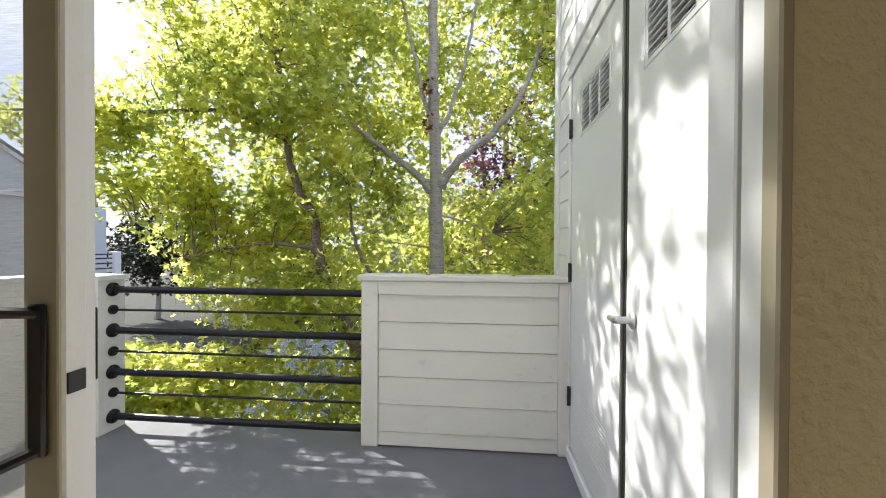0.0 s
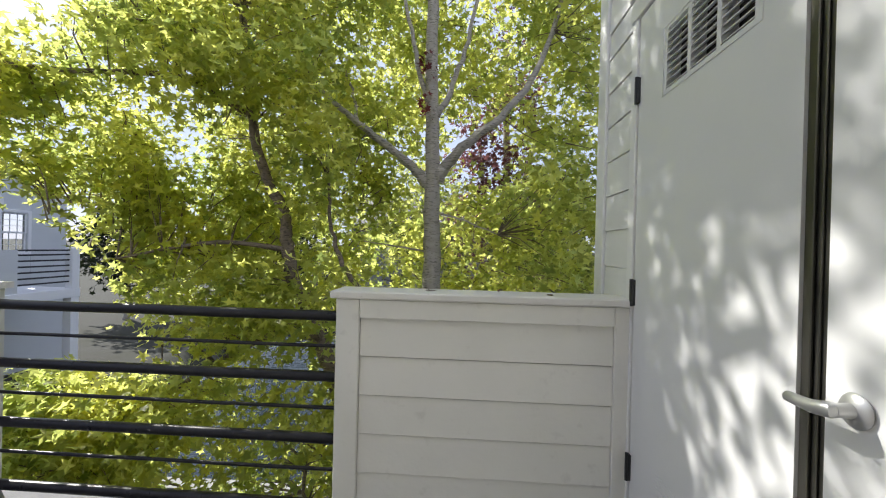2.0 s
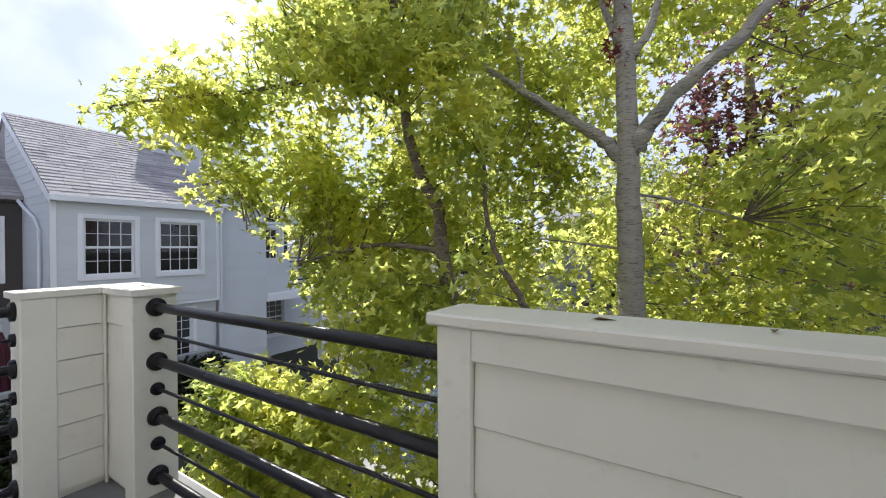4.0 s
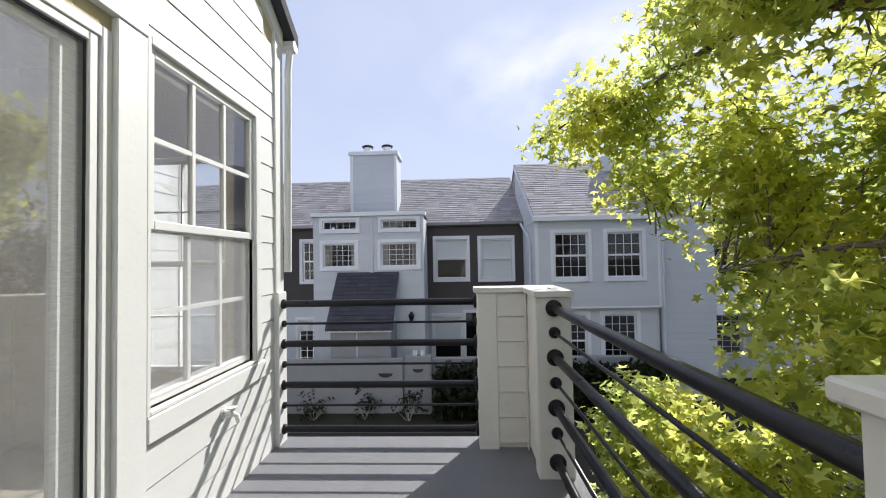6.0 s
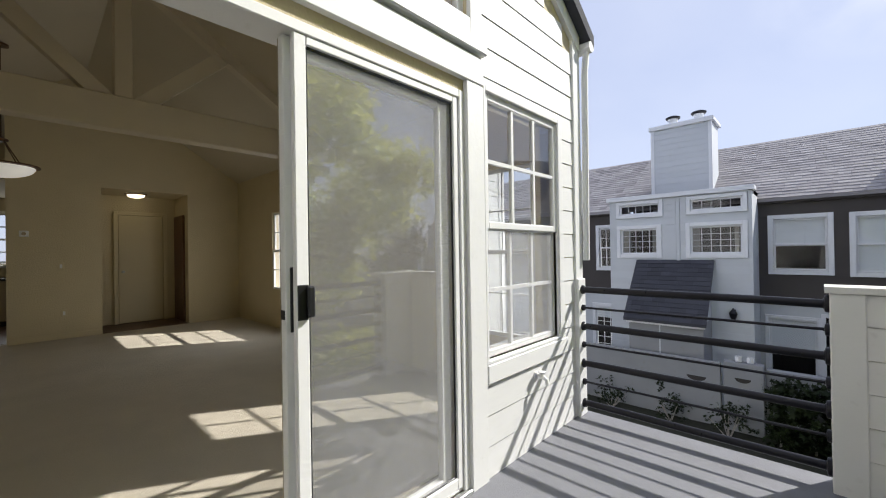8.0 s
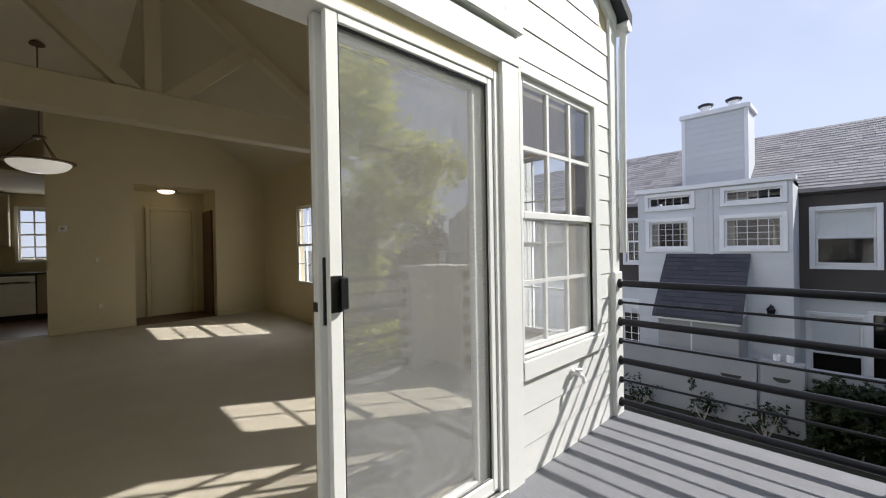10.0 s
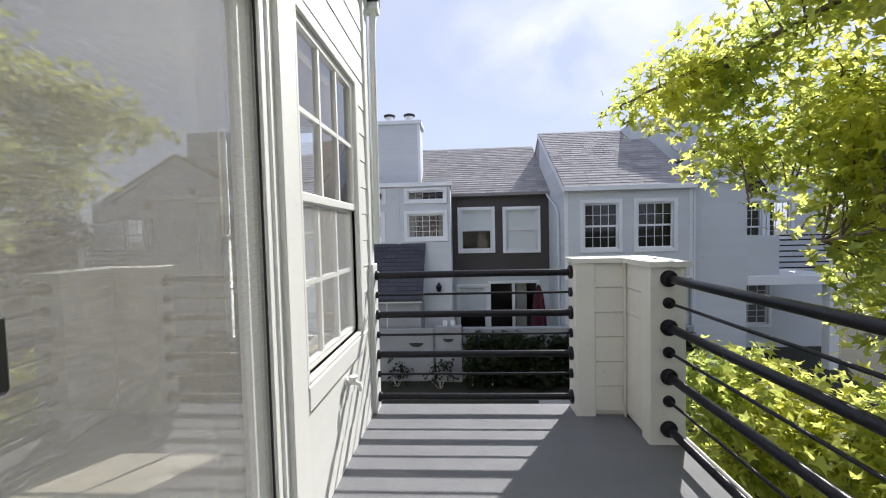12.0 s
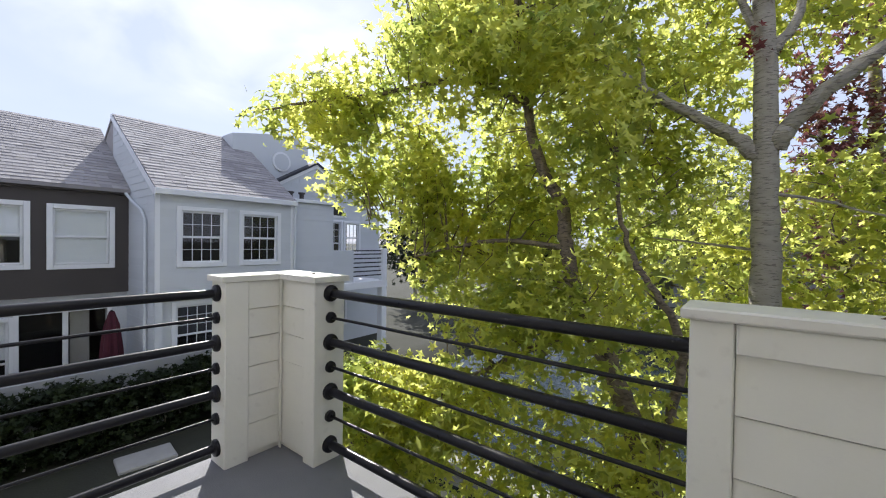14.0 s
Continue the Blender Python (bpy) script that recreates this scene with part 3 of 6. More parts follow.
def build_house_shell():
    front = wall_shape(FY, -1.9, 3.12, -2.7, 2.93, IN_Y - WALL_Y, 0.0, [(-0.302, DOOR[1], DOOR[2], DOOR[3]), WIN, (UPPER[0], UPPER[1], UPPER[2], 2.93)])
    up = wall_shape(FY, UPPER[0] - 0.25, UPPER[1] + 0.25, 2.93, 3.45, IN_Y - WALL_Y, 0.0, [(UPPER[0], UPPER[1], 2.93, UPPER[3])])
    front.v, front.f = front.v + up.v, front.f + [tuple(i + len(front.v) for i in f) for f in up.f]
    r = -(RIDGE_X * 2 - EAVE_X)
    front.prism([(3.12, 2.93), (UPPER[1] + 0.25, 2.93), (UPPER[1] + 0.25, 2.93 + (3.12 - UPPER[1] - 0.25) * PITCH)], IN_Y - WALL_Y, 0.0)
    top = 3.45
    front.prism([(UPPER[1] + 0.25, top), (UPPER[0] - 0.25, top), (UPPER[0] - 0.25, 2.93 + (UPPER[0] - 0.25 - (-1.66)) * PITCH), (0.73, 2.93 + 2.39 * PITCH), (UPPER[1] + 0.25, 2.93 + (3.12 - UPPER[1] - 0.25) * PITCH)], IN_Y - WALL_Y, 0.0)
    front.prism([(-1.66, 2.93), (UPPER[0] - 0.25, 2.93), (UPPER[0] - 0.25, 2.93 + (UPPER[0] - 0.25 + 1.66) * PITCH)], IN_Y - WALL_Y, 0.0)
    wall = structure("wall_front", front, M_WALL, "white sided gable wall with a sliding patio door and windows")
    holes = [(DOOR[0] - 0.1, DOOR[1] + 0.145, -0.2, 2.36), (WIN[0] - 0.03, WIN[1] + 0.07, 0.535, 2.235), (UPPER[0] - 0.1, UPPER[1] + 0.1, UPPER[2] - 0.11, UPPER[3] + 0.1), (-2.6, -0.46, -0.2, 5.0)]
    siding(wall, FY, -1.6, 3.005, 0.0, 4.4, 0.176, holes, M_SIDING, limit=lambda v: (-1.6 + max(0, v - 2.93) / PITCH, 3.005 - max(0, v - 2.90) / PITCH))
    below = Shape(FY).box((-1.9, -2.65, 0), (3.0, -0.2, 0.01))
    part("lower_siding", below, M_SIDING, wall)
    # casings
    t = Shape(FY)
    t.box((DOOR[1], -0.02, 0), (DOOR[1] + 0.145, 2.21, 0.030), 0.004)
    part("door_casing", t, M_TRIM, wall)
    t = Shape(FY)
    t.box((DOOR[0] - 0.10, -0.02, 0), (DOOR[0], 2.21, 0.030), 0.004)
    part("door_casing", t, M_TRIM, wall)
    t = Shape(FY)
    t.box((DOOR[0] - 0.10, 2.213, 0), (DOOR[1] + 0.145, 2.36, 0.034), 0.004)
    part("head_casing", t, M_TRIM, wall)
    t = Shape(FY)
    t.box((3.005, -2.65, 0), (3.125, 2.95, 0.026), 0.004)
    part("corner_board", t, M_TRIM, wall)
    t = Shape(FY)                                            # rake boards under the roof edge
    t.prism([(3.12, 2.84), (3.12, 2.97), (0.73, 2.97 + 2.39 * PITCH), (0.73, 2.84 + 2.39 * PITCH)], 0.0, 0.032)
    t.prism([(-1.66, 2.84), (-1.66, 2.97), (0.728, 2.97 + 2.388 * PITCH), (0.728, 2.84 + 2.388 * PITCH)], 0.0, 0.032)
    part("rake_board", t, M_TRIM, wall)
    # other walls of the room
    side = wall_shape(facing_x(-3.0), -9.6, IN_Y, -2.7, 2.95, -0.12, 0.0, [SIDE_1, SIDE_2])
    structure("wall_west", side, M_WALL, "tan plaster side wall with two windows")
    out = wall_shape(facing_minus_x(-3.122), -WALL_Y, 9.6, -2.65, 2.95, 0.0, 0.013, [(-b - 0.01, -a + 0.01, c - 0.01, d + 0.01) for a, b, c, d in (SIDE_1, SIDE_2)])
    structure("siding_west", out, M_SIDING, "white siding of the side wall")
    far = wall_shape(facing_y(-6.6), -0.15, 3.0, 0.0, 4.4, -0.14, 0.0, [(0.90, 2.12, 0.0, 2.42)])
    structure("wall_back", far, M_WALL, "tan plaster back wall with an entry alcove")
    alc = Shape().box((-2.26, -7.55, 0), (-2.12, -6.74, 2.56))
    alc.box((-0.90, -7.55, 0), (-0.76, -6.74, 2.56))
    alc.box((-2.26, -7.69, 0), (-0.76, -7.55, 2.56))
    alc.box((-2.12, -7.55, 2.42), (-0.90, -6.74, 2.56))
    structure("wall_alcove", alc, M_WALL, "tan plaster entry alcove")
    east = Shape().box((1.62, -9.6, -2.7), (1.76, IN_Y, 2.95))
    structure("wall_east", east, M_WALL, "plain tan plaster wall")
    kit = wall_shape(facing_y(-9.5), -1.62, 0.76, 0.0, 4.4, -0.14, 0.0, [(-0.62, -0.18, 1.15, 2.15)])
    kit.box((-0.15, -9.5, 0), (-0.01, -6.74, 2.9))
    structure("wall_kitchen", kit, M_WALL, "tan kitchen wall with a small window")
    fl = Shape().box((-3.0, -9.5, -0.25), (1.62, IN_Y, 0.025))
    structure("floor_room", fl, M_CARPET, "beige carpet of the living room")
    en = Shape().box((-2.12, -7.55, 0.025), (-0.90, -6.62, 0.03))
    structure("floor_entry", en, M_WOOD, "dark wooden floor of the entry alcove")
    kf = Shape().box((0.0, -9.5, 0.025), (1.62, -6.75, 0.03))
    structure("floor_kitchen", kf, M_WOOD, "dark wooden kitchen floor")
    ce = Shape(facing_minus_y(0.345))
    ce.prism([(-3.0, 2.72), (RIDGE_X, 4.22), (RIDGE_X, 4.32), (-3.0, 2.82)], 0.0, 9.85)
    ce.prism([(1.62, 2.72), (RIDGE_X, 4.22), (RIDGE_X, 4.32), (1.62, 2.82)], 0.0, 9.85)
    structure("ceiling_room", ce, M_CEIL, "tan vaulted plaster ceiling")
    kc = Shape().box((0.0, -9.5, 2.45), (1.62, -6.74, 2.5))
    structure("ceiling_kitchen", kc, M_CEIL, "low plaster kitchen ceiling")
    rf = Shape(facing_minus_y(0.60))
    rf.prism([(-3.24, 2.90), (RIDGE_X, 4.56), (RIDGE_X, 4.66), (-3.24, 3.0)], 0.0, 10.3)
    rf.prism([(1.80, 2.90), (RIDGE_X, 4.56), (RIDGE_X, 4.66), (1.80, 3.0)], 0.0, 10.3)
    structure("roof_house", rf, M_SHINGLE2, "dark shingle roof edge of the gable")
    gut = Shape().tube([(-3.19, 0.60, 2.90), (-3.19, -3, 2.90)], 0.045, 8)
    gut.tube([(-3.19, 0.56, 2.90), (-3.17, 0.548, 2.70), (-3.15, 0.545, 1.2)], 0.026, 8)
    structure("gutter", gut, M_TRIM, "white gutter and downpipe at the corner", smooth=True)


build_house_shell()


def build_own_windows():
    w = thing("window_1", (-2.31, WALL_Y, 0.66), "white double hung window with grid bars beside the patio door", "window", kind="structure")
    u0, u1, v0, v1 = WIN
    sash_window(w, FY, u0, u1, v0, v1, 0, 3, 2, 0.5, glass=M_WINGLASS, sash=0.042, depth=0.022, bar=0.011)
    part("jamb", rect_frame(Shape(FY), u0 - 0.022, u1 + 0.068, v0 - 0.02, v1 + 0.035, 0.02, -0.12, 0.030, 0.003, widths=(0.022, 0.068, 0.02, 0.035)), M_TRIM, w)
    part("insect_screen", Shape(FY).sheet(u0 + 0.02, u1 - 0.03, v0 + 0.03, (v0 + v1) / 2 - 0.02, -0.010), M_WINSCREEN, w, "fine grey insect mesh")
    part("window_sill", Shape(FY).box((u0 - 0.018, 0.535, 0), (u1 + 0.10, v0 - 0.022, 0.034), 0.005), M_TRIM, w)
    part("inner_stool", Shape(FY).box((u0 - 0.05, v0 - 0.05, -0.26), (u1 + 0.05, v0 - 0.022, -0.122), 0.005), M_TRIM, w)
    w = thing("window_2", (-0.83, WALL_Y, 2.48), "white fixed upper window over the patio door", "window", kind="structure")
    u0, u1, v0, v1 = UPPER
    s = rect_frame(Shape(FY), u0 - 0.10, u1 + 0.10, v0 - 0.02, v1 + 0.1, 0.1, 0.0, 0.03)
    part("window_frame", s, M_TRIM, w)
    part("window_sill", Shape(FY).box((u0 - 0.12, v0 - 0.10, 0), (u1 + 0.12, v0 - 0.022, 0.055), 0.006), M_TRIM, w)
    part("sash", rect_frame(Shape(FY), u0, u1, v0, v1, 0.05, -0.06, -0.02), M_TRIM, w)
    p = part("pane", Shape(FY).sheet(u0 + 0.04, u1 - 0.04, v0 + 0.04, v1 - 0.04, -0.04), M_GLASS, w)
    p.visible_shadow = False
    for k, (a, b, c, d) in enumerate((SIDE_1, SIDE_2)):
        w = thing("window_%d" % (3 + k), (-3.06, (a + b) / 2, c), "white gridded side window of the living room", "window", kind="structure")
        sash_window(w, facing_minus_x(-3.06), -b, -a, c, d, 0, (2, 4)[k], 2, 0.5, glass=M_SIDEGLASS, sash=0.035, depth=0.02, bar=0.006)


build_own_windows()


def build_chase():
    c = thing("chimney_chase", (-3.6, -1.5, GROUND), "white sided chimney chase against the side wall", "chimney")
    body = part("body", Shape().box((-4.09, -2.2, GROUND), (-3.137, -0.915, 5.4)), M_TRIM, c)
    siding(body, facing_y(-0.915), 3.14, 4.0, 0.0, 5.3, 0.176, [], M_SIDING)
    part("corner_board", Shape(facing_y(-0.915)).box((4.0, GROUND, 0), (4.11, 5.4, 0.022), 0.004), M_TRIM, c)
    part("cap", Shape().box((-4.16, -2.27, 5.4), (-3.08, -0.86, 5.5), 0.01), M_TRIM, c)


build_chase()


def build_patio_door():
    d = thing("door_1", (-0.72, WALL_Y, 0.0), "white aluminium sliding patio door standing open with an insect screen", "door", kind="structure")
    u0, u1, v0, v1 = DOOR
    s = Shape(FY)
    s.box((u1 - 0.045, v0, -0.15), (u1, v1, 0.012), 0.004)
    s.box((u0 + 0.045, v1 - 0.045, -0.15), (u1 - 0.045, v1, 0.012), 0.004)
    part("door_frame", s, M_TRIM, d)
    s = Shape(FY)                                            # strike jamb with its track groove
    s.box((u0, v0, -0.040), (-0.272, v1, 0.030), 0.003)
    s.box((u0, v0, -0.130), (-0.250, v1, -0.088), 0.002)
    part("strike_jamb", s, M_TRIM, d)
    part("strike_groove", Shape(FY).box((u0, v0, -0.0875), (-0.288, v1, -0.0405)), M_STRIP, d, "dark metal groove")
    part("strike_plate", Shape(FY).box((-0.2875, 0.74, -0.072), (-0.278, 0.93, -0.057), 0.002).box((-0.278, 0.845, -0.080), (-0.250, 0.860, -0.048), 0.002), M_ALU, d, "small aluminium strike plate")
    part("jamb_return", Shape(FY).box((-0.3018, v0, -0.1552), (-0.2622, v1, -0.131)), M_WALL, d, "tan plaster return")
    part("screw", Shape(FY).box((-0.2875, 1.00, -0.072), (-0.276, 1.014, -0.058), 0.003), M_ALU, d)
    part("inner_frame", Shape(FY).box((-0.262, v0, -0.160), (-0.246, v1, -0.1305), 0.003), M_BRONZE, d, "tan inner door frame")
    s = Shape(FY)
    s.box((u0, -0.01, -0.165), (u1, 0.02, 0.03), 0.004)
    for w in (-0.12, -0.085, -0.05, -0.012):
        s.box((u0 + 0.03, 0.02, w), (u1 - 0.03, 0.045, w + 0.006), 0.001)
    part("threshold", s, M_ALU, d, "ridged aluminium threshold")
    # fixed panel
    f = (0.845, u1 - 0.046, 0.05, v1 - 0.05)
    part("fixed_panel", rect_frame(Shape(FY), *f, 0.055, -0.122, -0.096, 0.004, widths=(0.03, 0.055, 0.055, 0.055)), M_BRONZE, d, "tan inner frame of the fixed panel")
    p = part("pane", Shape(FY).sheet(f[0] + 0.028, f[1] - 0.05, f[2] + 0.05, f[3] - 0.05, -0.105), M_GLASS, d)
    p.visible_shadow = False
    # sliding glass panel, pushed back behind the fixed one
    g = (0.742, u1 - 0.10, 0.05, v1 - 0.05)
    sl = part("sliding_panel", rect_frame(Shape(FY), *g, 0.062, -0.071, -0.032, 0.004), M_TRIM, d)
    p = part("pane", Shape(FY).sheet(g[0] + 0.055, g[1] - 0.055, g[2] + 0.055, g[3] - 0.055, -0.051), M_DOORGLASS, sl)
    p.visible_shadow = False
    part("inner_stile", Shape(FY).box((g[0] + 0.001, g[2] + 0.002, -0.079), (g[0] + 0.061, g[3] - 0.002, -0.0715), 0.002), M_BRONZE, sl, "tan inner face of the stile")
    part("lock", Shape(FY).box((g[0] + 0.016, 1.00, -0.0315), (g[0] + 0.042, 1.24, -0.026), 0.002), M_BLACK, sl, "black flush lock plate")
    h = Shape(FY)                                            # pull handle on the room side
    h.box((g[0] + 0.014, 0.955, -0.090), (g[0] + 0.044, 1.195, -0.0795), 0.004)
    h.tube([(g[0] + 0.029, 1.18, -0.084), (g[0] + 0.05, 1.185, -0.115), (g[0] + 0.10, 1.18, -0.122)], 0.009, 8)
    h.tube([(g[0] + 0.029, 0.965, -0.084), (g[0] + 0.05, 0.955, -0.115), (g[0] + 0.10, 0.945, -0.122)], 0.010, 8)
    h.tube([(g[0] + 0.10, 1.185, -0.122), (g[0] + 0.108, 1.06, -0.124), (g[0] + 0.10, 0.94, -0.122)], 0.011, 8)
    part("handle", h, M_BLACK, sl, "black pull handle", smooth=True)
    part("edge_latch", Shape(FY).box((g[0] - 0.003, 1.048, -0.066), (g[0] + 0.001, 1.082, -0.038)), M_BLACK, sl)
    # sliding insect screen
    e = (0.765, u1 - 0.055, 0.045, v1 - 0.045)
    sc = part("screen_panel", rect_frame(Shape(FY), *e, 0.045, -0.022, 0.006, 0.004, widths=(0.05, 0.035, 0.06, 0.035)), M_TRIM, d)
    part("mesh", Shape(FY).sheet(e[0] + 0.045, e[1] - 0.03, e[2] + 0.05, e[3] - 0.03, -0.012), M_SCREEN, sc, "fine grey insect mesh")
    part("gasket", rect_frame(Shape(FY), e[0] + 0.047, e[1] - 0.030, e[2] + 0.055, e[3] - 0.032, 0.013, -0.011, -0.005, 0.001), M_BLACK, sc, "black rubber gasket")
    q = Shape(FY)
    q.box((e[0] + 0.003, 1.045, 0.006), (e[0] + 0.046, 1.175, 0.012), 0.003)
    q.box((e[0] + 0.035, 1.055, 0.012), (e[0] + 0.062, 1.17, 0.034), 0.006)
    part("latch", q, M_BLACK, sc, "black screen latch")


build_patio_door()

# ---------------------------------------------------------------- balcony
deck = Shape().box((-3.17, WALL_Y - 0.0, -0.20), (0.46, 2.50, 0.0), 0.006)
structure("balcony_floor", deck, M_DECK, "grey coated balcony deck with sun stripes")
fascia = Shape().box((-3.19, WALL_Y + 0.03, -0.42), (-3.172, 2.52, -0.02)).box((-3.17, 2.502, -0.42), (0.46, 2.52, -0.02))
structure("balcony_fascia", fascia, M_CREAM, "cream painted fascia of the balcony")
under = Shape().box((-3.1, WALL_Y + 0.05, -0.40), (0.4, 2.40, -0.22))
structure("balcony_soffit", under, M_CREAM, "cream balcony underside")
posts = Shape().box((-3.15, 2.25, GROUND - 0.1), (-2.95, 2.45, -0.4), 0.01)
structure("balcony_post", posts, M_CREAM, "cream wooden post under the balcony")

CX = 0.47
FCL = facing_minus_x(CX)          # u is -y


def build_closet():
    c = thing("storage_closet", (1.1, 1.6, 0.0), "white storage closet with two flush louvred metal doors on the balcony", "closet")
    holes = [(-2.30, -0.60, 0.06, 2.30)]
    body = wall_shape(FCL, -2.76, -WALL_Y, -2.65, 4.6, -0.10, 0.0, holes)
    wall = part("closet_wall", body, M_TRIM, c)
    part("closet_wall", Shape().box((0.58, 2.64, -2.65), (2.1, 2.76, 4.6)), M_TRIM, c)
    # back of the closet, painted near black as its inner shade
    part("closet_shade_back", Shape().box((1.7, WALL_Y + 0.02, -2.65), (1.75, 2.6, 2.9)), M_DARK, c)
    siding(wall, FCL, -2.655, -WALL_Y - 0.03, 2.42, 4.4, 0.176, [], M_SIDING)
    siding(wall, FCL, -2.655, -2.365, 0.0, 2.42, 0.176, [], M_SIDING)
    part("corner_board", Shape(FCL).box((-2.775, -2.65, 0), (-2.66, 4.5, 0.026), 0.004), M_TRIM, c)
    part("door_head", Shape(FCL).box((-2.36, 2.305, 0), (-0.54, 2.40, 0.022), 0.004).box((-2.36, 2.40, 0), (-0.54, 2.412, 0.035), 0.002), M_TRIM, c)
    part("door_casing", Shape(FCL).box((-2.36, 0.0, 0), (-2.302, 2.303, 0.018), 0.003), M_TRIM, c)
    part("door_casing", Shape(FCL).box((-0.598, 0.0, 0), (-0.53, 2.303, 0.018), 0.003), M_TRIM, c)
    part("kick_board", Shape(FCL).box((-2.355, 0.0, 0.0), (-0.56, 0.075, 0.030), 0.006), M_TRIM, c)
    for a, b, hinge in ((-2.292, -1.462, -2.292), (-1.392, -0.606, -0.606)):
        slots, low = [], []
        centre = (a + b) / 2 + (0.04 if hinge < -2 else 0.0)
        for k in range(3):
            m0 = centre - 0.225 + k * 0.155
            slots.append((m0, m0 + 0.135, 1.905, 2.125))
            low.append((m0, m0 + 0.135, 0.26, 0.50))
        cut = wall_shape(FCL, a, b, 0.085, 2.298, -0.04, 0.010, slots)
        leaf = part("closet_door", cut, M_CLOSET, c)
        for g in slots:
            for j in range(9):
                z = g[2] + 0.004 + j * (g[3] - g[2]) / 9
                part("louvre", Shape(FCL).add([(g[0], z + 0.012, -0.012), (g[1], z + 0.012, -0.012), (g[1], z, 0.010), (g[0], z, 0.010),
                                               (g[0], z + 0.0145, -0.012), (g[1], z + 0.0145, -0.012), (g[1], z + 0.003, 0.0115), (g[0], z + 0.003, 0.0115)],
                                              [(0, 1, 2, 3), (7, 6, 5, 4), (0, 4, 5, 1), (2, 6, 7, 3), (0, 3, 7, 4), (1, 5, 6, 2)]), M_CLOSET, leaf)
        # dark sheet painted as the shade behind the louvres
        part("vent_shade", Shape(FCL).box((slots[0][0] - 0.02, 1.88, -0.05), (slots[2][1] + 0.02, 2.15, -0.045)), M_DARK, leaf)
        part("vent_frame", rect_frame(Shape(FCL), slots[0][0] - 0.03, slots[2][1] + 0.03, 1.885, 2.145, 0.008, 0.010, 0.0125, 0.001), M_CLOSET, leaf)
        holes_low = Shape(FCL)
        for g in low:
            for j in range(11):
                z = g[2] + j * 0.022
                holes_low.box((g[0], z, 0.010), (g[1], z + 0.006, 0.013), 0.001)
        part("lower_vent", holes_low, M_CLOSET, leaf)
        for z in (0.385, 1.13, 1.99):
            h = Shape(FCL).box((hinge - 0.014, z - 0.055, 0.008), (hinge + 0.014, z + 0.055, 0.022), 0.003)
            h.tube([(hinge, z - 0.058, 0.022), (hinge, z + 0.058, 0.022)], 0.008, 8)
            part("hinge", h, M_HINGE, leaf, "black steel hinge")
    s = Shape(FCL).box((-1.460, 0.085, -0.035), (-1.394, 2.298, 0.004), 0.002)
    part("rib", Shape(FCL).box((-1.442, 0.085, 0.004), (-1.428, 2.298, 0.012), 0.002), M_STRIP, c)
    part("rib", Shape(FCL).box((-1.415, 0.085, 0.004), (-1.409, 2.298, 0.010), 0.002), M_STRIP, c)
    part("astragal", s, M_STRIP, c, "dull bronze metal strip between the doors")
    k = Shape(FCL).lathe([(0.0, 0), (0.030, 0.001), (0.033, 0.006), (0.028, 0.012), (0.014, 0.016), (0.012, 0.045)], (-1.325, 1.025, 0.010), "z", 20)
    k.tube([(-1.325, 1.025, 0.045), (-1.325, 1.025, 0.060), (-1.355, 1.020, 0.068), (-1.412, 1.018, 0.066)], [0.012, 0.015, 0.013, 0.011], 10)
    part("lever_handle", k, M_ALU, c, "brushed lever handle", smooth=True)


build_closet()


PAR_Z0 = 0.10


def build_parapet():
    p = thing("parapet", (-0.2, 2.35, 0.0), "cream wood-sided parapet wall with a flat cap", "parapet", kind="structure")
    m = facing_minus_y(2.275)      # u is x
    core = part("core", Shape().box((-0.828, 2.345, 0.0), (0.455, 2.45, 1.06)), M_CREAM, p)
    siding(core, facing_minus_y(2.345), -0.730, 0.39, PAR_Z0, 0.98, 0.176, [], M_CREAM, proud=0.024)
    siding(core, facing_minus_y(2.345), -0.730, 0.39, 0.014, PAR_Z0, 0.176, [], M_CREAM, proud=0.024)
    siding(core, Matrix(((-1, 0, 0, 0), (0, 0, 1, 2.45), (0, 1, 0, 0), (0, 0, 0, 1))), -0.45, 0.825, -0.3, 1.06, 0.1765, [], M_CREAM)
    part("end_board", Shape().box((-0.841, 2.312, 0.0), (-0.732, 2.47, 1.062), 0.005), M_CREAM, p)
    part("inner_board", Shape().box((0.392, 2.314, 0.0), (0.468, 2.344, 1.062), 0.004), M_CREAM, p)
    part("top_board", Shape().box((-0.730, 2.306, 0.976), (0.390, 2.344, 1.062), 0.004), M_CREAM, p)
    part("cap", Shape().box((-0.863, 2.288, 1.064), (0.468, 2.495, 1.098), 0.006), M_CAP, p)


build_parapet()


def build_litter():
    for x, y, a, k in ((-0.42, 2.40, 0.3, 0.030), (-0.10, 2.44, 1.4, 0.022), (0.12, 2.36, 2.2, 0.026), (-2.80, 2.36, 0.8, 0.018)):
        top = 1.0985 if x > -1 else 1.0735
        d = thing("dry_leaf", (x, y, top), "small curled brown dry leaf on the cap", "leaf", "dry leaves")
        s = Shape(Matrix.Translation((x, y, top)) @ Matrix.Rotation(a, 4, "Z"))
        s.add([(-k, 0, 0.002), (-k * 0.3, k * 0.4, 0.006), (k, k * 0.1, 0.001), (-k * 0.2, -k * 0.35, 0.007), (0, 0, 0.0005)], [(0, 4, 1), (1, 4, 2), (2, 4, 3), (3, 4, 0)])
        part("blade", s, M_WOOD, d)


build_litter()

RAIL_Z = (0.097, 0.262, 0.405, 0.548, 0.692, 0.835, 0.975)


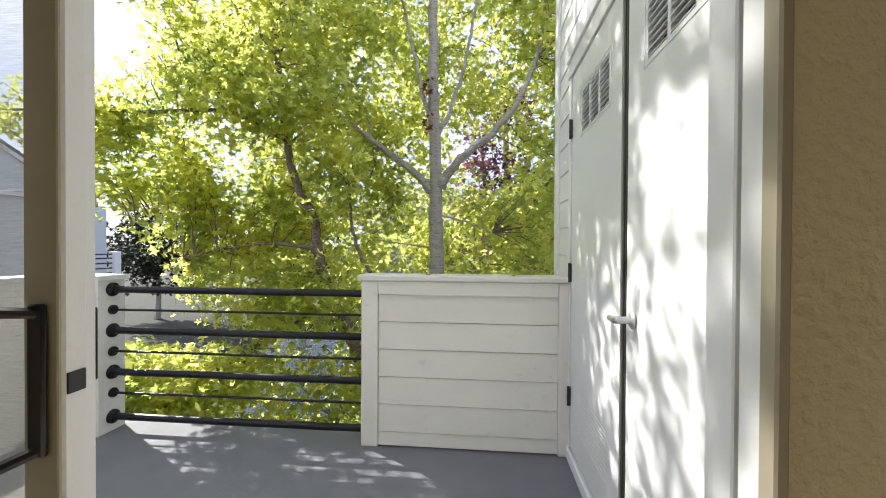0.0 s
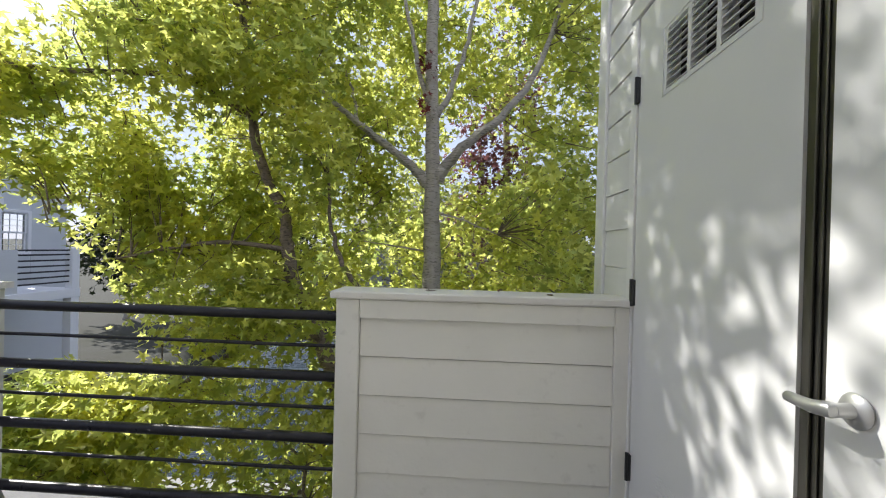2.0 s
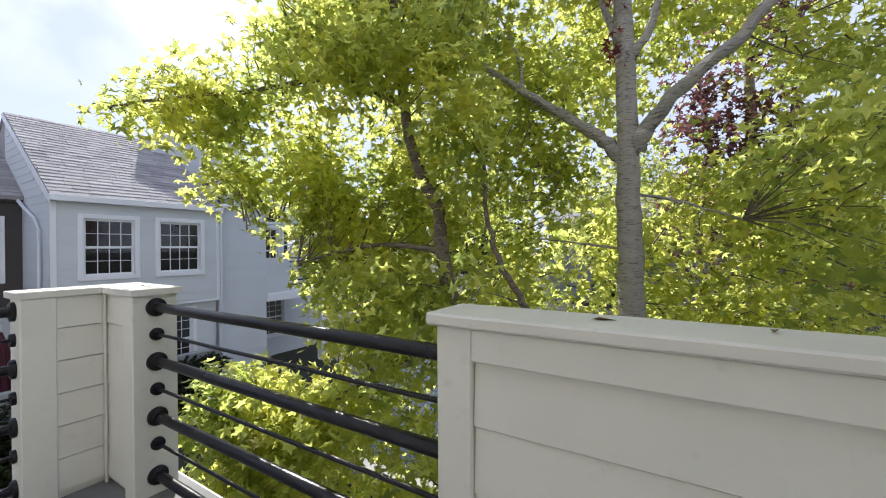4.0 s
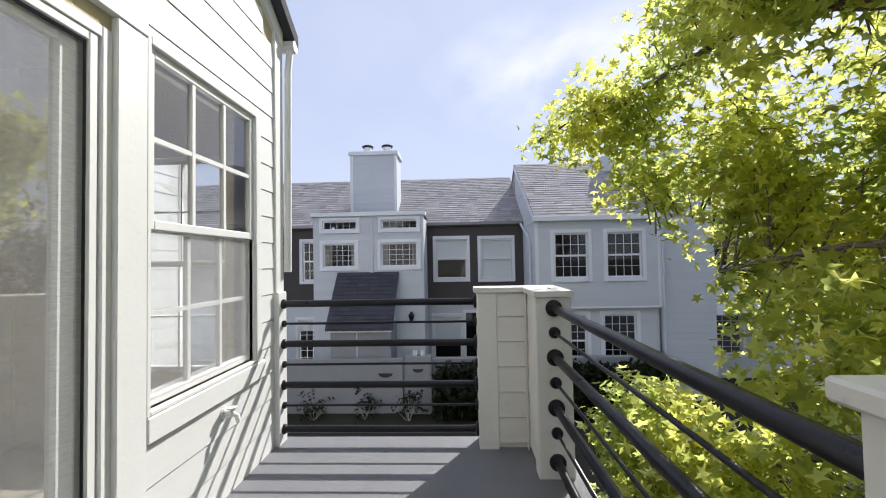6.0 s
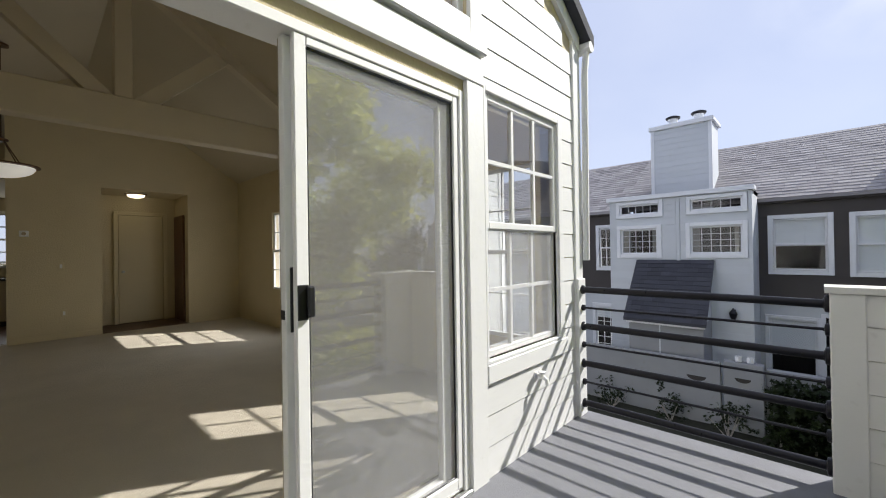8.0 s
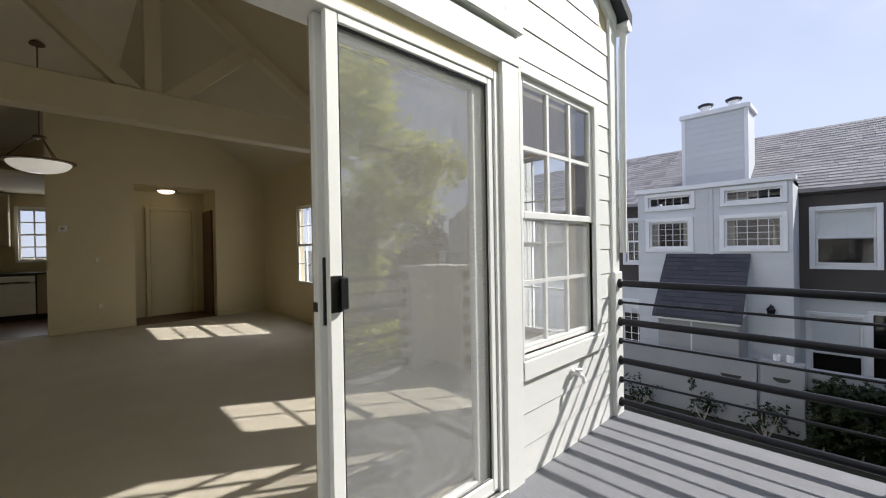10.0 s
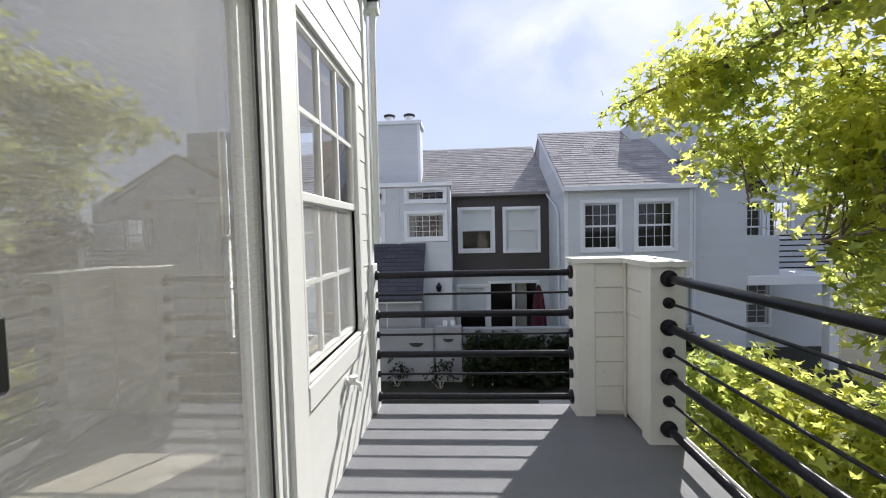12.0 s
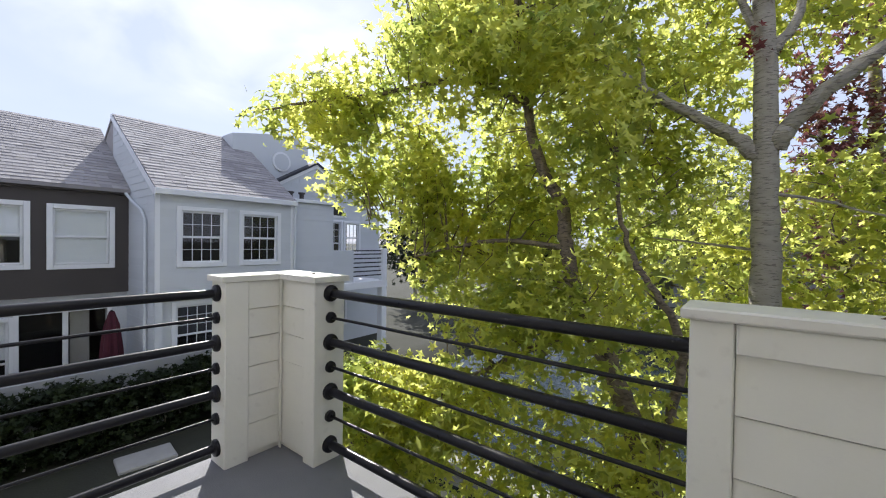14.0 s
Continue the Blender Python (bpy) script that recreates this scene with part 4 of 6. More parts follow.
def build_pier():
    p = thing("corner_pier", (-2.9, 2.3, 0.0), "cream L-shaped corner pier with wood siding and a worn cap", "pier", kind="structure")
    core = part("core", Shape().box((-3.13, 1.94, -0.2), (-3.0, 2.43, 1.04)).box((-3.0, 2.27, -0.2), (-2.63, 2.43, 1.04)), M_CREAM, p)
    siding(core, facing_x(-3.0), 2.05, 2.268, 0.04, 1.04, 0.168, [], M_CREAM, proud=0.023)
    siding(core, facing_minus_y(2.27), -2.978, -2.72, 0.04, 1.04, 0.168, [], M_CREAM, proud=0.023)
    part("end_board", Shape().box((-3.145, 1.918, -0.2), (-2.970, 2.05, 1.04), 0.005), M_CREAM, p)
    part("end_board", Shape().box((-2.72, 2.240, -0.2), (-2.612, 2.445, 1.04), 0.005), M_CREAM, p)
    part("corner_bead", Shape().box((-2.977, 2.236, 0.0), (-2.956, 2.247, 1.04), 0.003), M_CREAM, p)
    part("outer_board", Shape().box((-3.145, 2.05, -0.2), (-3.131, 2.445, 1.04), 0.003).box((-3.13, 2.431, -0.2), (-2.72, 2.445, 1.04), 0.003), M_CREAM, p)
    cap = Shape(Matrix.Translation((0, 0, 1.041)))
    cap.prism([(-3.165, 1.90), (-2.962, 1.90), (-2.962, 2.228), (-2.592, 2.228), (-2.592, 2.465), (-3.165, 2.465)], 0.0, 0.032)
    part("cap", cap, M_CAP, p, "weathered cream cap")


build_pier()


def build_railing(name, label, a, b, z_list, base, flanges=2):
    r = thing(name, base, label, "railing", kind="structure")
    a, b = Vector(a), Vector(b)
    d = (b - a).normalized()
    ax = "x" if abs(d.x) > 0.5 else "y"
    sign = 1 if (d.x if ax == "x" else d.y) > 0 else -1
    for i, z in enumerate(z_list):
        thick = i % 2 == 0
        rad = 0.024 if thick else 0.0085
        up = Vector((0, 0, z))
        pts = [a + up + d * ((b - a).length * k / 6) + Vector((0, 0, random.uniform(-0.0015, 0.0015))) for k in range(7)]
        rail = part("rail", Shape().tube(pts, rad, 16 if thick else 10), M_RAIL, r, smooth=True)
        for end, sg in ((a, sign), (b, -sign))[:flanges]:
            rf = (0.048 if thick else 0.033) * (0.72 if end == a and flanges == 2 else 1.0)
            prof = [(rf, 0.0), (rf, 0.012 * sg), (rf * 0.92, 0.018 * sg), (rad * 1.25, 0.021 * sg), (rad * 1.02, 0.026 * sg)]
            part("flange", Shape().lathe(prof, end + up, ax, 20), M_RAIL, rail, smooth=True)


build_railing("railing_front", "black steel pipe railing along the balcony front", (-2.612, 2.345, 0), (-0.838, 2.352, 0), RAIL_Z, (-1.7, 2.345, 0), 1)
build_railing("railing_end", "black steel pipe railing across the balcony end", (-3.065, WALL_Y + 0.045, 0), (-3.065, 1.918, 0), RAIL_Z, (-3.065, 1.2, 0))
rb = Shape().box((-3.125, WALL_Y + 0.027, 0.0), (-3.0, WALL_Y + 0.045, 1.06), 0.004)
structure("rail_board", rb, M_TRIM, "white board behind the railing at the wall")


def build_tap():
    f = thing("hose_tap", (-2.41, WALL_Y + 0.02, 0.44), "white painted hose bib on the siding under the window", "tap")
    y = WALL_Y + 0.012
    part("body", Shape().lathe([(0.030, 0.0), (0.030, 0.008), (0.014, 0.012), (0.013, 0.06)], (-2.41, y, 0.455), "y", 16)
         .tube([(-2.41, y + 0.05, 0.455), (-2.41, y + 0.075, 0.445), (-2.41, y + 0.085, 0.41)], 0.013, 10), M_TRIM, f, smooth=True)
    part("knob", Shape().lathe([(0.006, 0), (0.006, 0.02), (0.024, 0.022), (0.026, 0.03), (0.012, 0.034)], (-2.41, y + 0.045, 0.46), "z", 12), M_TRIM, f, smooth=True)


build_tap()


# ---------------------------------------------------------------- living room
def build_truss():
    t = thing("roof_truss", (RIDGE_X, -3.0, 2.5), "painted timber roof truss with king post and braces", "truss", kind="structure")
    part("tie_beam", Shape().box((-3.0, -3.09, 2.50), (1.62, -2.91, 2.82), 0.01), M_BEAM, t)
    part("king_post", Shape().box((RIDGE_X - 0.07, -3.07, 2.82), (RIDGE_X + 0.07, -2.93, 4.2), 0.008), M_BEAM, t)
    for s in (-1, 1):
        m = facing_minus_y(-2.94)
        part("brace", Shape(m).prism([(RIDGE_X + s * 0.07, 2.82), (RIDGE_X + s * 0.27, 2.82), (RIDGE_X + s * 0.93, 3.452), (RIDGE_X + s * 0.82, 3.545)], 0.006, 0.114), M_BEAM, t)
        part("rafter", Shape(m).prism([(RIDGE_X + s * 0.07, 4.02), (RIDGE_X + s * 0.07, 4.2), (RIDGE_X + s * 2.2, 2.80), (RIDGE_X + s * 1.95, 2.82)], 0.0, 0.12), M_BEAM, t)


build_truss()


def bowl_profile(r, h, n=8):
    return [(max(0.004, r * math.sin(math.pi / 2 * k / n)), -h * math.cos(math.pi / 2 * k / n)) for k in range(n + 1)]


def build_lamps():
    c = thing("ceiling_lamp", (-1.43, -7.1, 2.36), "lit frosted glass ceiling lamp in the entry", "ceiling lamp")
    part("bowl", Shape().lathe(bowl_profile(0.135, 0.06), (-1.43, -7.1, 2.40)), M_LAMP, c, smooth=True)
    part("rim", Shape().lathe([(0.134, 0.0), (0.165, 0.004), (0.165, 0.02), (0.134, 0.022)], (-1.43, -7.1, 2.398)), M_WOOD, c, smooth=True)
    p = thing("pendant_lamp", (0.12, -4.6, 2.3), "frosted glass bowl pendant lamp with a bronze rim", "pendant lamp")
    part("bowl", Shape().lathe(bowl_profile(0.27, 0.12), (0.12, -4.6, 2.30)), glow_mat("pendant_bowl", (0.9, 0.86, 0.78), 0.25), p, smooth=True)
    part("rim", Shape().lathe([(0.27, 0.0), (0.31, 0.004), (0.31, 0.02), (0.27, 0.024)], (0.12, -4.6, 2.298)), M_WOOD, p, smooth=True)
    for k in range(3):
        a = 2 * math.pi * k / 3
        part("arm", Shape().tube([(0.12 + 0.29 * math.cos(a), -4.6 + 0.29 * math.sin(a), 2.31), (0.12 + 0.05 * math.cos(a), -4.6 + 0.05 * math.sin(a), 2.58)], 0.006, 6), M_WOOD, p)
    part("hub", Shape().lathe([(0.03, 0), (0.06, 0.01), (0.06, 0.03), (0.02, 0.05)], (0.12, -4.6, 2.57)), M_WOOD, p, smooth=True)
    part("stem", Shape().tube([(0.12, -4.6, 2.6), (0.12, -4.6, 3.66)], 0.008, 8), M_WOOD, p)
    part("canopy", Shape().lathe([(0.07, 0.0), (0.07, 0.02), (0.02, 0.05)], (0.12, -4.6, 3.63)), M_WOOD, p, smooth=True)


build_lamps()


def build_room_things():
    d = thing("door_2", (-1.5, -7.55, 0.03), "cream flush entry door, closed, in the alcove", "door", kind="structure")
    part("leaf", Shape().box((-1.90, -7.548, 0.04), (-1.22, -7.50, 2.05), 0.004), M_DOOR, d)
    part("door_frame", Shape().box((-1.97, -7.549, 0.03), (-1.905, -7.49, 2.12), 0.004).box((-1.215, -7.549, 0.03), (-1.15, -7.49, 2.12), 0.004).box((-1.905, -7.549, 2.055), (-1.215, -7.49, 2.12), 0.004), M_DOOR, d)
    part("knob", Shape().lathe([(0.025, 0), (0.025, 0.008), (0.010, 0.012), (0.010, 0.03), (0.026, 0.035), (0.022, 0.055)], (-1.285, -7.50, 1.0), "y", 14), M_ALU, d, smooth=True)
    cl = thing("door_3", (-1.0, -7.5, 0.03), "dark edged closet door standing ajar in the alcove", "door", kind="structure")
    part("leaf", Shape().box((-2.115, -7.45, 0.04), (-2.08, -6.80, 2.05), 0.003), M_WOOD, cl)
    th = thing("thermostat", (-0.03, -6.6, 1.65), "small white wall thermostat", "thermostat")
    part("body", Shape().box((-0.08, -6.598, 1.60), (0.02, -6.575, 1.69), 0.005), M_CERAMIC, th)
    part("dial", Shape().lathe([(0.025, 0), (0.022, 0.008)], (-0.03, -6.575, 1.645), "y", 14), M_CABINET, th)
    for x, z in ((-0.45, 0.42), (-0.42, 1.15)):
        o = thing("outlet", (x, -6.6, z), "small cream plastic wall plate", "wall plate", "wall plates")
        part("plate", Shape().box((x - 0.035, -6.598, z - 0.055), (x + 0.035, -6.590, z + 0.055), 0.003), M_DOOR, o)
        part("socket", Shape().box((x - 0.014, -6.59, z - 0.03), (x + 0.014, -6.587, z + 0.03), 0.002), M_CERAMIC, o)
    # kitchen
    for k, (a, b) in enumerate(((0.20, 0.36), (0.97, 1.60))):
        c = thing("base_cabinet", ((a + b) / 2, -9.0, 0.03), "tan kitchen base cabinet", "cabinet", "kitchen cabinets")
        part("body", Shape().box((a, -9.48, 0.13), (b, -8.92, 0.87)), M_CABINET, c)
        part("plinth", Shape().box((a, -9.48, 0.031), (b, -8.98, 0.13)), M_DARK, c)
        part("cabinet_door", Shape().box((a + 0.01, -8.92, 0.15), (b - 0.01, -8.90, 0.85), 0.004), M_CABINET, c)
    dw = thing("dishwasher", (0.66, -9.0, 0.03), "white front dishwasher under the counter", "dishwasher")
    part("body", Shape().box((0.37, -9.48, 0.031), (0.96, -8.92, 0.87)), M_DARK, dw)
    part("front_panel", Shape().box((0.38, -8.92, 0.14), (0.95, -8.89, 0.72), 0.006), M_CERAMIC, dw)
    part("control_panel", Shape().box((0.38, -8.92, 0.73), (0.95, -8.885, 0.86), 0.006), M_CERAMIC, dw)
    part("handle", Shape().box((0.45, -8.884, 0.735), (0.88, -8.86, 0.755), 0.004), M_BLACK, dw)
    ct = thing("worktop", (0.8, -9.1, 0.88), "dark stone kitchen worktop", "worktop")
    part("slab", Shape().box((0.02, -9.49, 0.875), (1.61, -8.87, 0.915), 0.005), M_COUNTER, ct)
    uc = thing("wall_cabinet", (1.15, -9.3, 1.45), "tan kitchen wall cabinet", "cabinet", "kitchen cabinets")
    part("body", Shape().box((0.72, -9.49, 1.42), (1.60, -9.18, 2.40)), M_CABINET, uc)
    part("cabinet_door", Shape().box((0.73, -9.18, 1.43), (1.15, -9.16, 2.39), 0.004), M_CABINET, uc)
    part("cabinet_door", Shape().box((1.16, -9.18, 1.43), (1.59, -9.16, 2.39), 0.004), M_CABINET, uc)
    w = thing("window_5", (0.4, -9.5, 1.15), "small gridded kitchen window", "window", kind="structure")
    sash_window(w, facing_y(-9.5), -0.62, -0.18, 1.15, 2.15, 0.05, 2, 2, 0.5, sash=0.03, depth=-0.02)
    bb = Shape().box((-2.999, -6.599, 0.026), (-2.12, -6.585, 0.11), 0.003).box((-0.90, -6.599, 0.026), (0.14, -6.585, 0.11), 0.003)
    structure("baseboard", bb, M_DOOR, "cream baseboard")


build_room_things()


# ---------------------------------------------------------------- houses across the green
def shingle_roof(owner, m, u0, u1, run, rise, steps=24, thick=0.08, material=None):
    """Roof plane in a frame where u runs along the eave, v outward-in, w up. Courses of tabs, each a little proud."""
    slope = math.hypot(run, rise)
    s = Shape(m)
    s.add([(u0, 0, 0), (u1, 0, 0), (u1, run, rise), (u0, run, rise), (u0, 0, -thick), (u1, 0, -thick), (u1, run, rise - thick), (u0, run, rise - thick)],
          [(0, 1, 2, 3), (7, 6, 5, 4), (0, 4, 5, 1), (1, 5, 6, 2), (2, 6, 7, 3), (3, 7, 4, 0)])
    nu, nv = -rise / slope, run / slope
    roof = part("roof", s, material or M_SHINGLE, owner)
    rest = Shape(m)
    singly = (u1 - u0) < 6
    for k in range(steps):
        a, b = k / steps, (k + 1) / steps
        u = u0 - random.uniform(0, 0.25)
        while u < u1:
            e = min(u + random.choice((0.22, 0.3, 0.34, 0.42)), u1)
            p = max(u, u0)
            if e - p > 0.02:
                h = 0.010 + random.uniform(0, 0.008)
                v0, w0 = a * run, a * rise
                v1, w1 = b * run, b * rise
                t = Shape(m) if singly else rest
                t.add([(p, v0 + nu * h, w0 + nv * h), (e, v0 + nu * h, w0 + nv * h), (e, v1 + nu * 0.003, w1 + nv * 0.003), (p, v1 + nu * 0.003, w1 + nv * 0.003),
                       (p, v0, w0), (e, v0, w0), (e, v1, w1), (p, v1, w1)],
                      [(0, 1, 2, 3), (4, 5, 1, 0), (5, 6, 2, 1), (6, 7, 3, 2), (7, 4, 0, 3)])
                if singly:
                    part("shingle", t, material or M_SHINGLE, roof)
            u = e + 0.006
    if rest.v:
        tagged(part("shingles", rest, material or M_SHINGLE, roof), kind="stuff")
    return roof


def roof_frame(x_eave, z_eave):
    """u is y, v is -x (away), w is z."""
    return Matrix(((0, -1, 0, x_eave), (1, 0, 0, 0), (0, 0, 1, z_eave), (0, 0, 0, 1)))


def far_window(house, m, u0, u1, v0, v1, cols=4, rows=2, split=0.5, upper=True, lower=True, blind=0.0, curtain=0.0, blind_mat=None, trim=0.10):
    """Window of a far house: casing, sashes, bars, panes, and a blind or curtains behind."""
    w = part("window", rect_frame(Shape(m), u0 - trim, u1 + trim, v0 - trim, v1 + trim, trim, 0.0, 0.045, 0.006), M_FARTRIM, house)
    sash_window(w, m, u0, u1, v0, v1, 0, cols, rows, split, glass=M_FARGLASS, sash=0.045, depth=0.0, trim_mat=M_FARTRIM, bar=0.006, upper_bars=upper, lower_bars=lower)
    if blind:
        part("blind", Shape(m).box((u0 + 0.02, v1 - (v1 - v0) * blind, -0.085), (u1 - 0.02, v1, -0.075)), blind_mat or M_BLIND, w)
    if curtain:
        s = Shape(m)
        for side in (0, 1):
            a = u0 + 0.02 if side == 0 else u1 - 0.02 - curtain
            n = 14
            for k in range(n):
                p, q = a + curtain * k / n, a + curtain * (k + 1) / n
                d0, d1 = (-0.18 + 0.02 * (k % 2)), (-0.18 + 0.02 * ((k + 1) % 2))
                s.add([(p, v0, d0), (q, v0, d1), (q, v1, d1), (p, v1, d0)], [(0, 1, 2, 3)])
        part("curtain", s, M_CURTAIN, w)


def build_far_houses():
    fz, sl = GROUND - 0.1, 0.645
    # dark unit
    brown = thing("townhouse", (-14.5, 2.3, GROUND), "dark brown townhouse unit with grey shingle roof", "house", "terrace across the green")
    m = facing_x(-13.1)
    bw = [(1.07, 2.06, 0.68, 1.96), (2.52, 3.51, 0.66, 1.94), (0.95, 1.85, -2.2, -0.55), (2.0, 3.5, -2.45, -0.45)]
    wall = part("wall", wall_shape(m, 0.66, 3.95, -0.06, 2.45, -0.15, 0.0, bw[:2]), M_BROWN, brown)
    part("lower_wall", wall_shape(facing_x(-13.25), 0.66, 3.95, fz, -0.06, -0.15, 0.0, bw[2:]), M_GREY, brown)
    siding(wall, m, 0.70, 3.90, -0.04, 2.36, 0.30, [(a - 0.1, b + 0.1, c - 0.1, d + 0.1) for a, b, c, d in bw[:2]], M_BROWN, proud=0.008, joined=True)
    part("eave_board", Shape(m).box((0.62, 2.36, -0.1), (3.92, 2.49, 0.10), 0.01), M_BROWN, brown)
    far_window(brown, m, *bw[0], cols=3, rows=2, upper=False, lower=False, blind=0.53, trim=0.105)
    far_window(brown, m, *bw[1], cols=3, rows=2, upper=False, lower=False, blind=0.97, trim=0.105)
    ml = facing_x(-13.25)
    far_window(brown, ml, *bw[2], cols=2, rows=2, split=0.45, upper=False, lower=False, blind=0.5, trim=0.08)
    pd = part("patio_door", rect_frame(Shape(ml), 1.92, 3.58, -2.5, -0.37, 0.08, 0.0, 0.05), M_FARTRIM, brown)
    part("pane", Shape(ml).sheet(2.0, 3.5, -2.45, -0.45, -0.057), M_FARGLASS, pd)
    part("stile", Shape(ml).box((2.70, -2.45, -0.05), (2.80, -0.45, -0.01), 0.004), M_FARTRIM, pd)
    part("curtain", Shape(ml).box((2.85, -2.45, -0.2), (3.2, -0.45, -0.18)), M_CURTAIN, pd)
    shingle_roof(brown, roof_frame(-12.93, 2.49), 0.60, 3.93, 3.25, 3.25 * sl, 24)
    # walls behind the windows, painted near black as the room's shade
    part("room_shade", Shape().box((-15.4, 0.7, fz), (-15.3, 3.9, 2.4)).box((-15.3, 0.7, -0.12), (-13.3, 3.9, -0.02)).box((-15.3, 0.7, 2.3), (-13.3, 3.9, 2.4)).box((-15.3, 0.68, fz), (-13.3, 0.72, 2.3)).box((-15.3, 3.88, fz), (-13.3, 3.92, 2.3)), M_DARK, brown)

    # pale unit with the bay and chimney
    bay = thing("townhouse", (-13.0, -0.9, GROUND), "pale grey townhouse unit with bay windows and a square chimney", "house", "terrace across the green")
    m = facing_x(-11.79)
    win = [(-2.20, -1.24, 1.12, 1.82), (-0.48, 0.60, 1.12, 1.82)]
    tw = [(-2.22, -1.19, 2.22, 2.50), (-0.47, 0.61, 2.22, 2.50)]
    wall = part("wall", wall_shape(m, -2.5, 0.78, fz, 2.66, -0.15, 0.0, win + tw), M_GREY, bay)
    tr = [(a - 0.1, b + 0.1, c - 0.1, d + 0.1) for a, b, c, d in win + tw]
    siding(wall, m, -2.5, 0.74, -2.6, 2.60, 0.18, tr + [(-0.80, -0.70, -3, 3), (-1.78, 0.06, -3, 0.96)], M_GREY, proud=0.012)
    part("side_wall", Shape().box((-13.1, 0.63, fz), (-11.94, 0.78, 2.66)), M_GREY, bay)
    part("side_wall", Shape().box((-13.1, -2.5, fz), (-11.94, -2.35, 2.66)), M_GREY, bay)
    part("corner_trim", Shape(m).box((-0.79, 0.9, 0), (-0.71, 2.6, 0.03)), M_GREY, bay)
    part("corner_trim", Shape(m).box((0.72, fz, 0), (0.785, 2.6, 0.03)), M_GREY, bay)
    part("parapet_cap", Shape().box((-12.1, -2.56, 2.62), (-11.70, 0.84, 2.74), 0.01), M_FARTRIM, bay)
    for q in win:
        far_window(bay, m, *q, cols=5, rows=4, split=0, curtain=0.16)
    for q in tw:
        far_window(bay, m, *q, cols=5, rows=1, split=0, trim=0.09)
    # indoor shade of the bay as near-black sheets
    part("room_shade", Shape().box((-13.6, -2.4, fz), (-13.5, 0.6, 2.6)).box((-13.5, -2.4, 0.6), (-12.0, 0.6, 0.7)).box((-13.5, -2.35, 2.58), (-12.0, 0.63, 2.62)), M_DARK, bay)
    # chimney
    ch = part("chimney", Shape().box((-14.4, -1.78, 2.4), (-13.36, -0.24, 4.86)), M_GREY, bay)
    siding(ch, facing_x(-13.36), -1.74, -0.28, 2.7, 4.84, 0.17, [], M_GREY, proud=0.01)
    part("corner_board", Shape().box((-13.42, -1.80, 2.6), (-13.335, -1.71, 4.86), 0.004), M_FARTRIM, ch)
    part("corner_board", Shape().box((-13.42, -0.31, 2.6), (-13.335, -0.22, 4.86), 0.004), M_FARTRIM, ch)
    part("chimney_cap", Shape().box((-14.45, -1.85, 4.86), (-13.30, -0.17, 5.0), 0.02), M_FARTRIM, ch)
    for y in (-1.30, -0.62):
        part("flue", Shape().lathe([(0.13, 0), (0.13, 0.24), (0.14, 0.245)], (-13.85, y, 5.0), "z", 18), M_FARTRIM, ch, smooth=True)
        part("flue_hood", Shape().lathe([(0.17, 0.0), (0.20, 0.03), (0.20, 0.06), (0.12, 0.10)], (-13.85, y, 5.245), "z", 18), M_RAIL, ch, smooth=True)
    shingle_roof(bay, roof_frame(-12.93, 2.49), -2.62, 0.597, 3.25, 3.25 * sl, 24)
    part("flat_roof", Shape().box((-13.1, -2.5, 2.56), (-12.1, 0.78, 2.66)), M_SHINGLE2, bay)
    # lean-to below the bay
    shed = thing("lean_to", (-11.2, -0.87, GROUND), "white lean-to, greyed for shade, with a dark shingle roof below the bay", "lean-to")
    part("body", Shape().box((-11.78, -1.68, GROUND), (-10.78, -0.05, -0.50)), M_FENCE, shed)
    for w in (0.0, -1.6):
        part("cheek", Shape(facing_minus_y(-1.66)).prism([(-11.78, -0.5), (-10.8, -0.5), (-11.78, 0.9)], w, w + 0.03), M_GREY, shed)
    part("joint", Shape().box((-10.779, -0.98, -2.5), (-10.774, -0.95, -0.52)), M_GREY, shed)
    part("eave_board", Shape().box((-10.78, -1.72, -0.60), (-10.68, -0.01, -0.50), 0.006), M_FARTRIM, shed)
    shingle_roof(shed, roof_frame(-10.64, -0.49), -1.78, 0.03, 1.14, 1.46, 14, 0.06, material=M_SHINGLE2)

    # dark unit further down
    far = thing("townhouse", (-14.5, -6.0, GROUND), "dark brown townhouse unit at the end of the terrace", "house", "terrace across the green")
    m = facing_x(-13.1)
    q = (-3.35, -2.75, 0.68, 1.96)
    q2 = (-3.5, -2.78, -2.1, -0.6)
    part("wall", wall_shape(m, -16.0, -2.5, -0.06, 2.45, -0.15, 0.0, [q]), M_BROWN, far)
    part("lower_wall", wall_shape(m, -16.0, -2.5, fz, -0.06, -0.15, 0.0, [q2]), M_GREY, far)
    far_window(far, m, *q, cols=3, rows=2, trim=0.1)
    far_window(far, m, *q2, cols=3, rows=3, trim=0.1, blind=0.25)
    part("eave_board", Shape(m).box((-16.0, 2.36, -0.1), (-2.58, 2.49, 0.10), 0.01), M_BROWN, far)
    # one near-black sheet as the shade indoors
    part("room_shade", Shape().box((-15.4, -15, fz), (-15.3, -2.6, 2.4)), M_DARK, far)
    shingle_roof(far, roof_frame(-12.93, 2.49), -16.0, -2.625, 3.25, 3.25 * sl, 24)

    # pale unit with paired windows
    grey = thing("townhouse", (-13.0, 5.6, GROUND), "pale grey townhouse unit with paired gridded windows", "house", "terrace across the green")
    m = facing_x(-11.14)
    up = [(4.41, 5.32, 0.72, 1.95), (5.82, 6.76, 0.72, 1.95)]
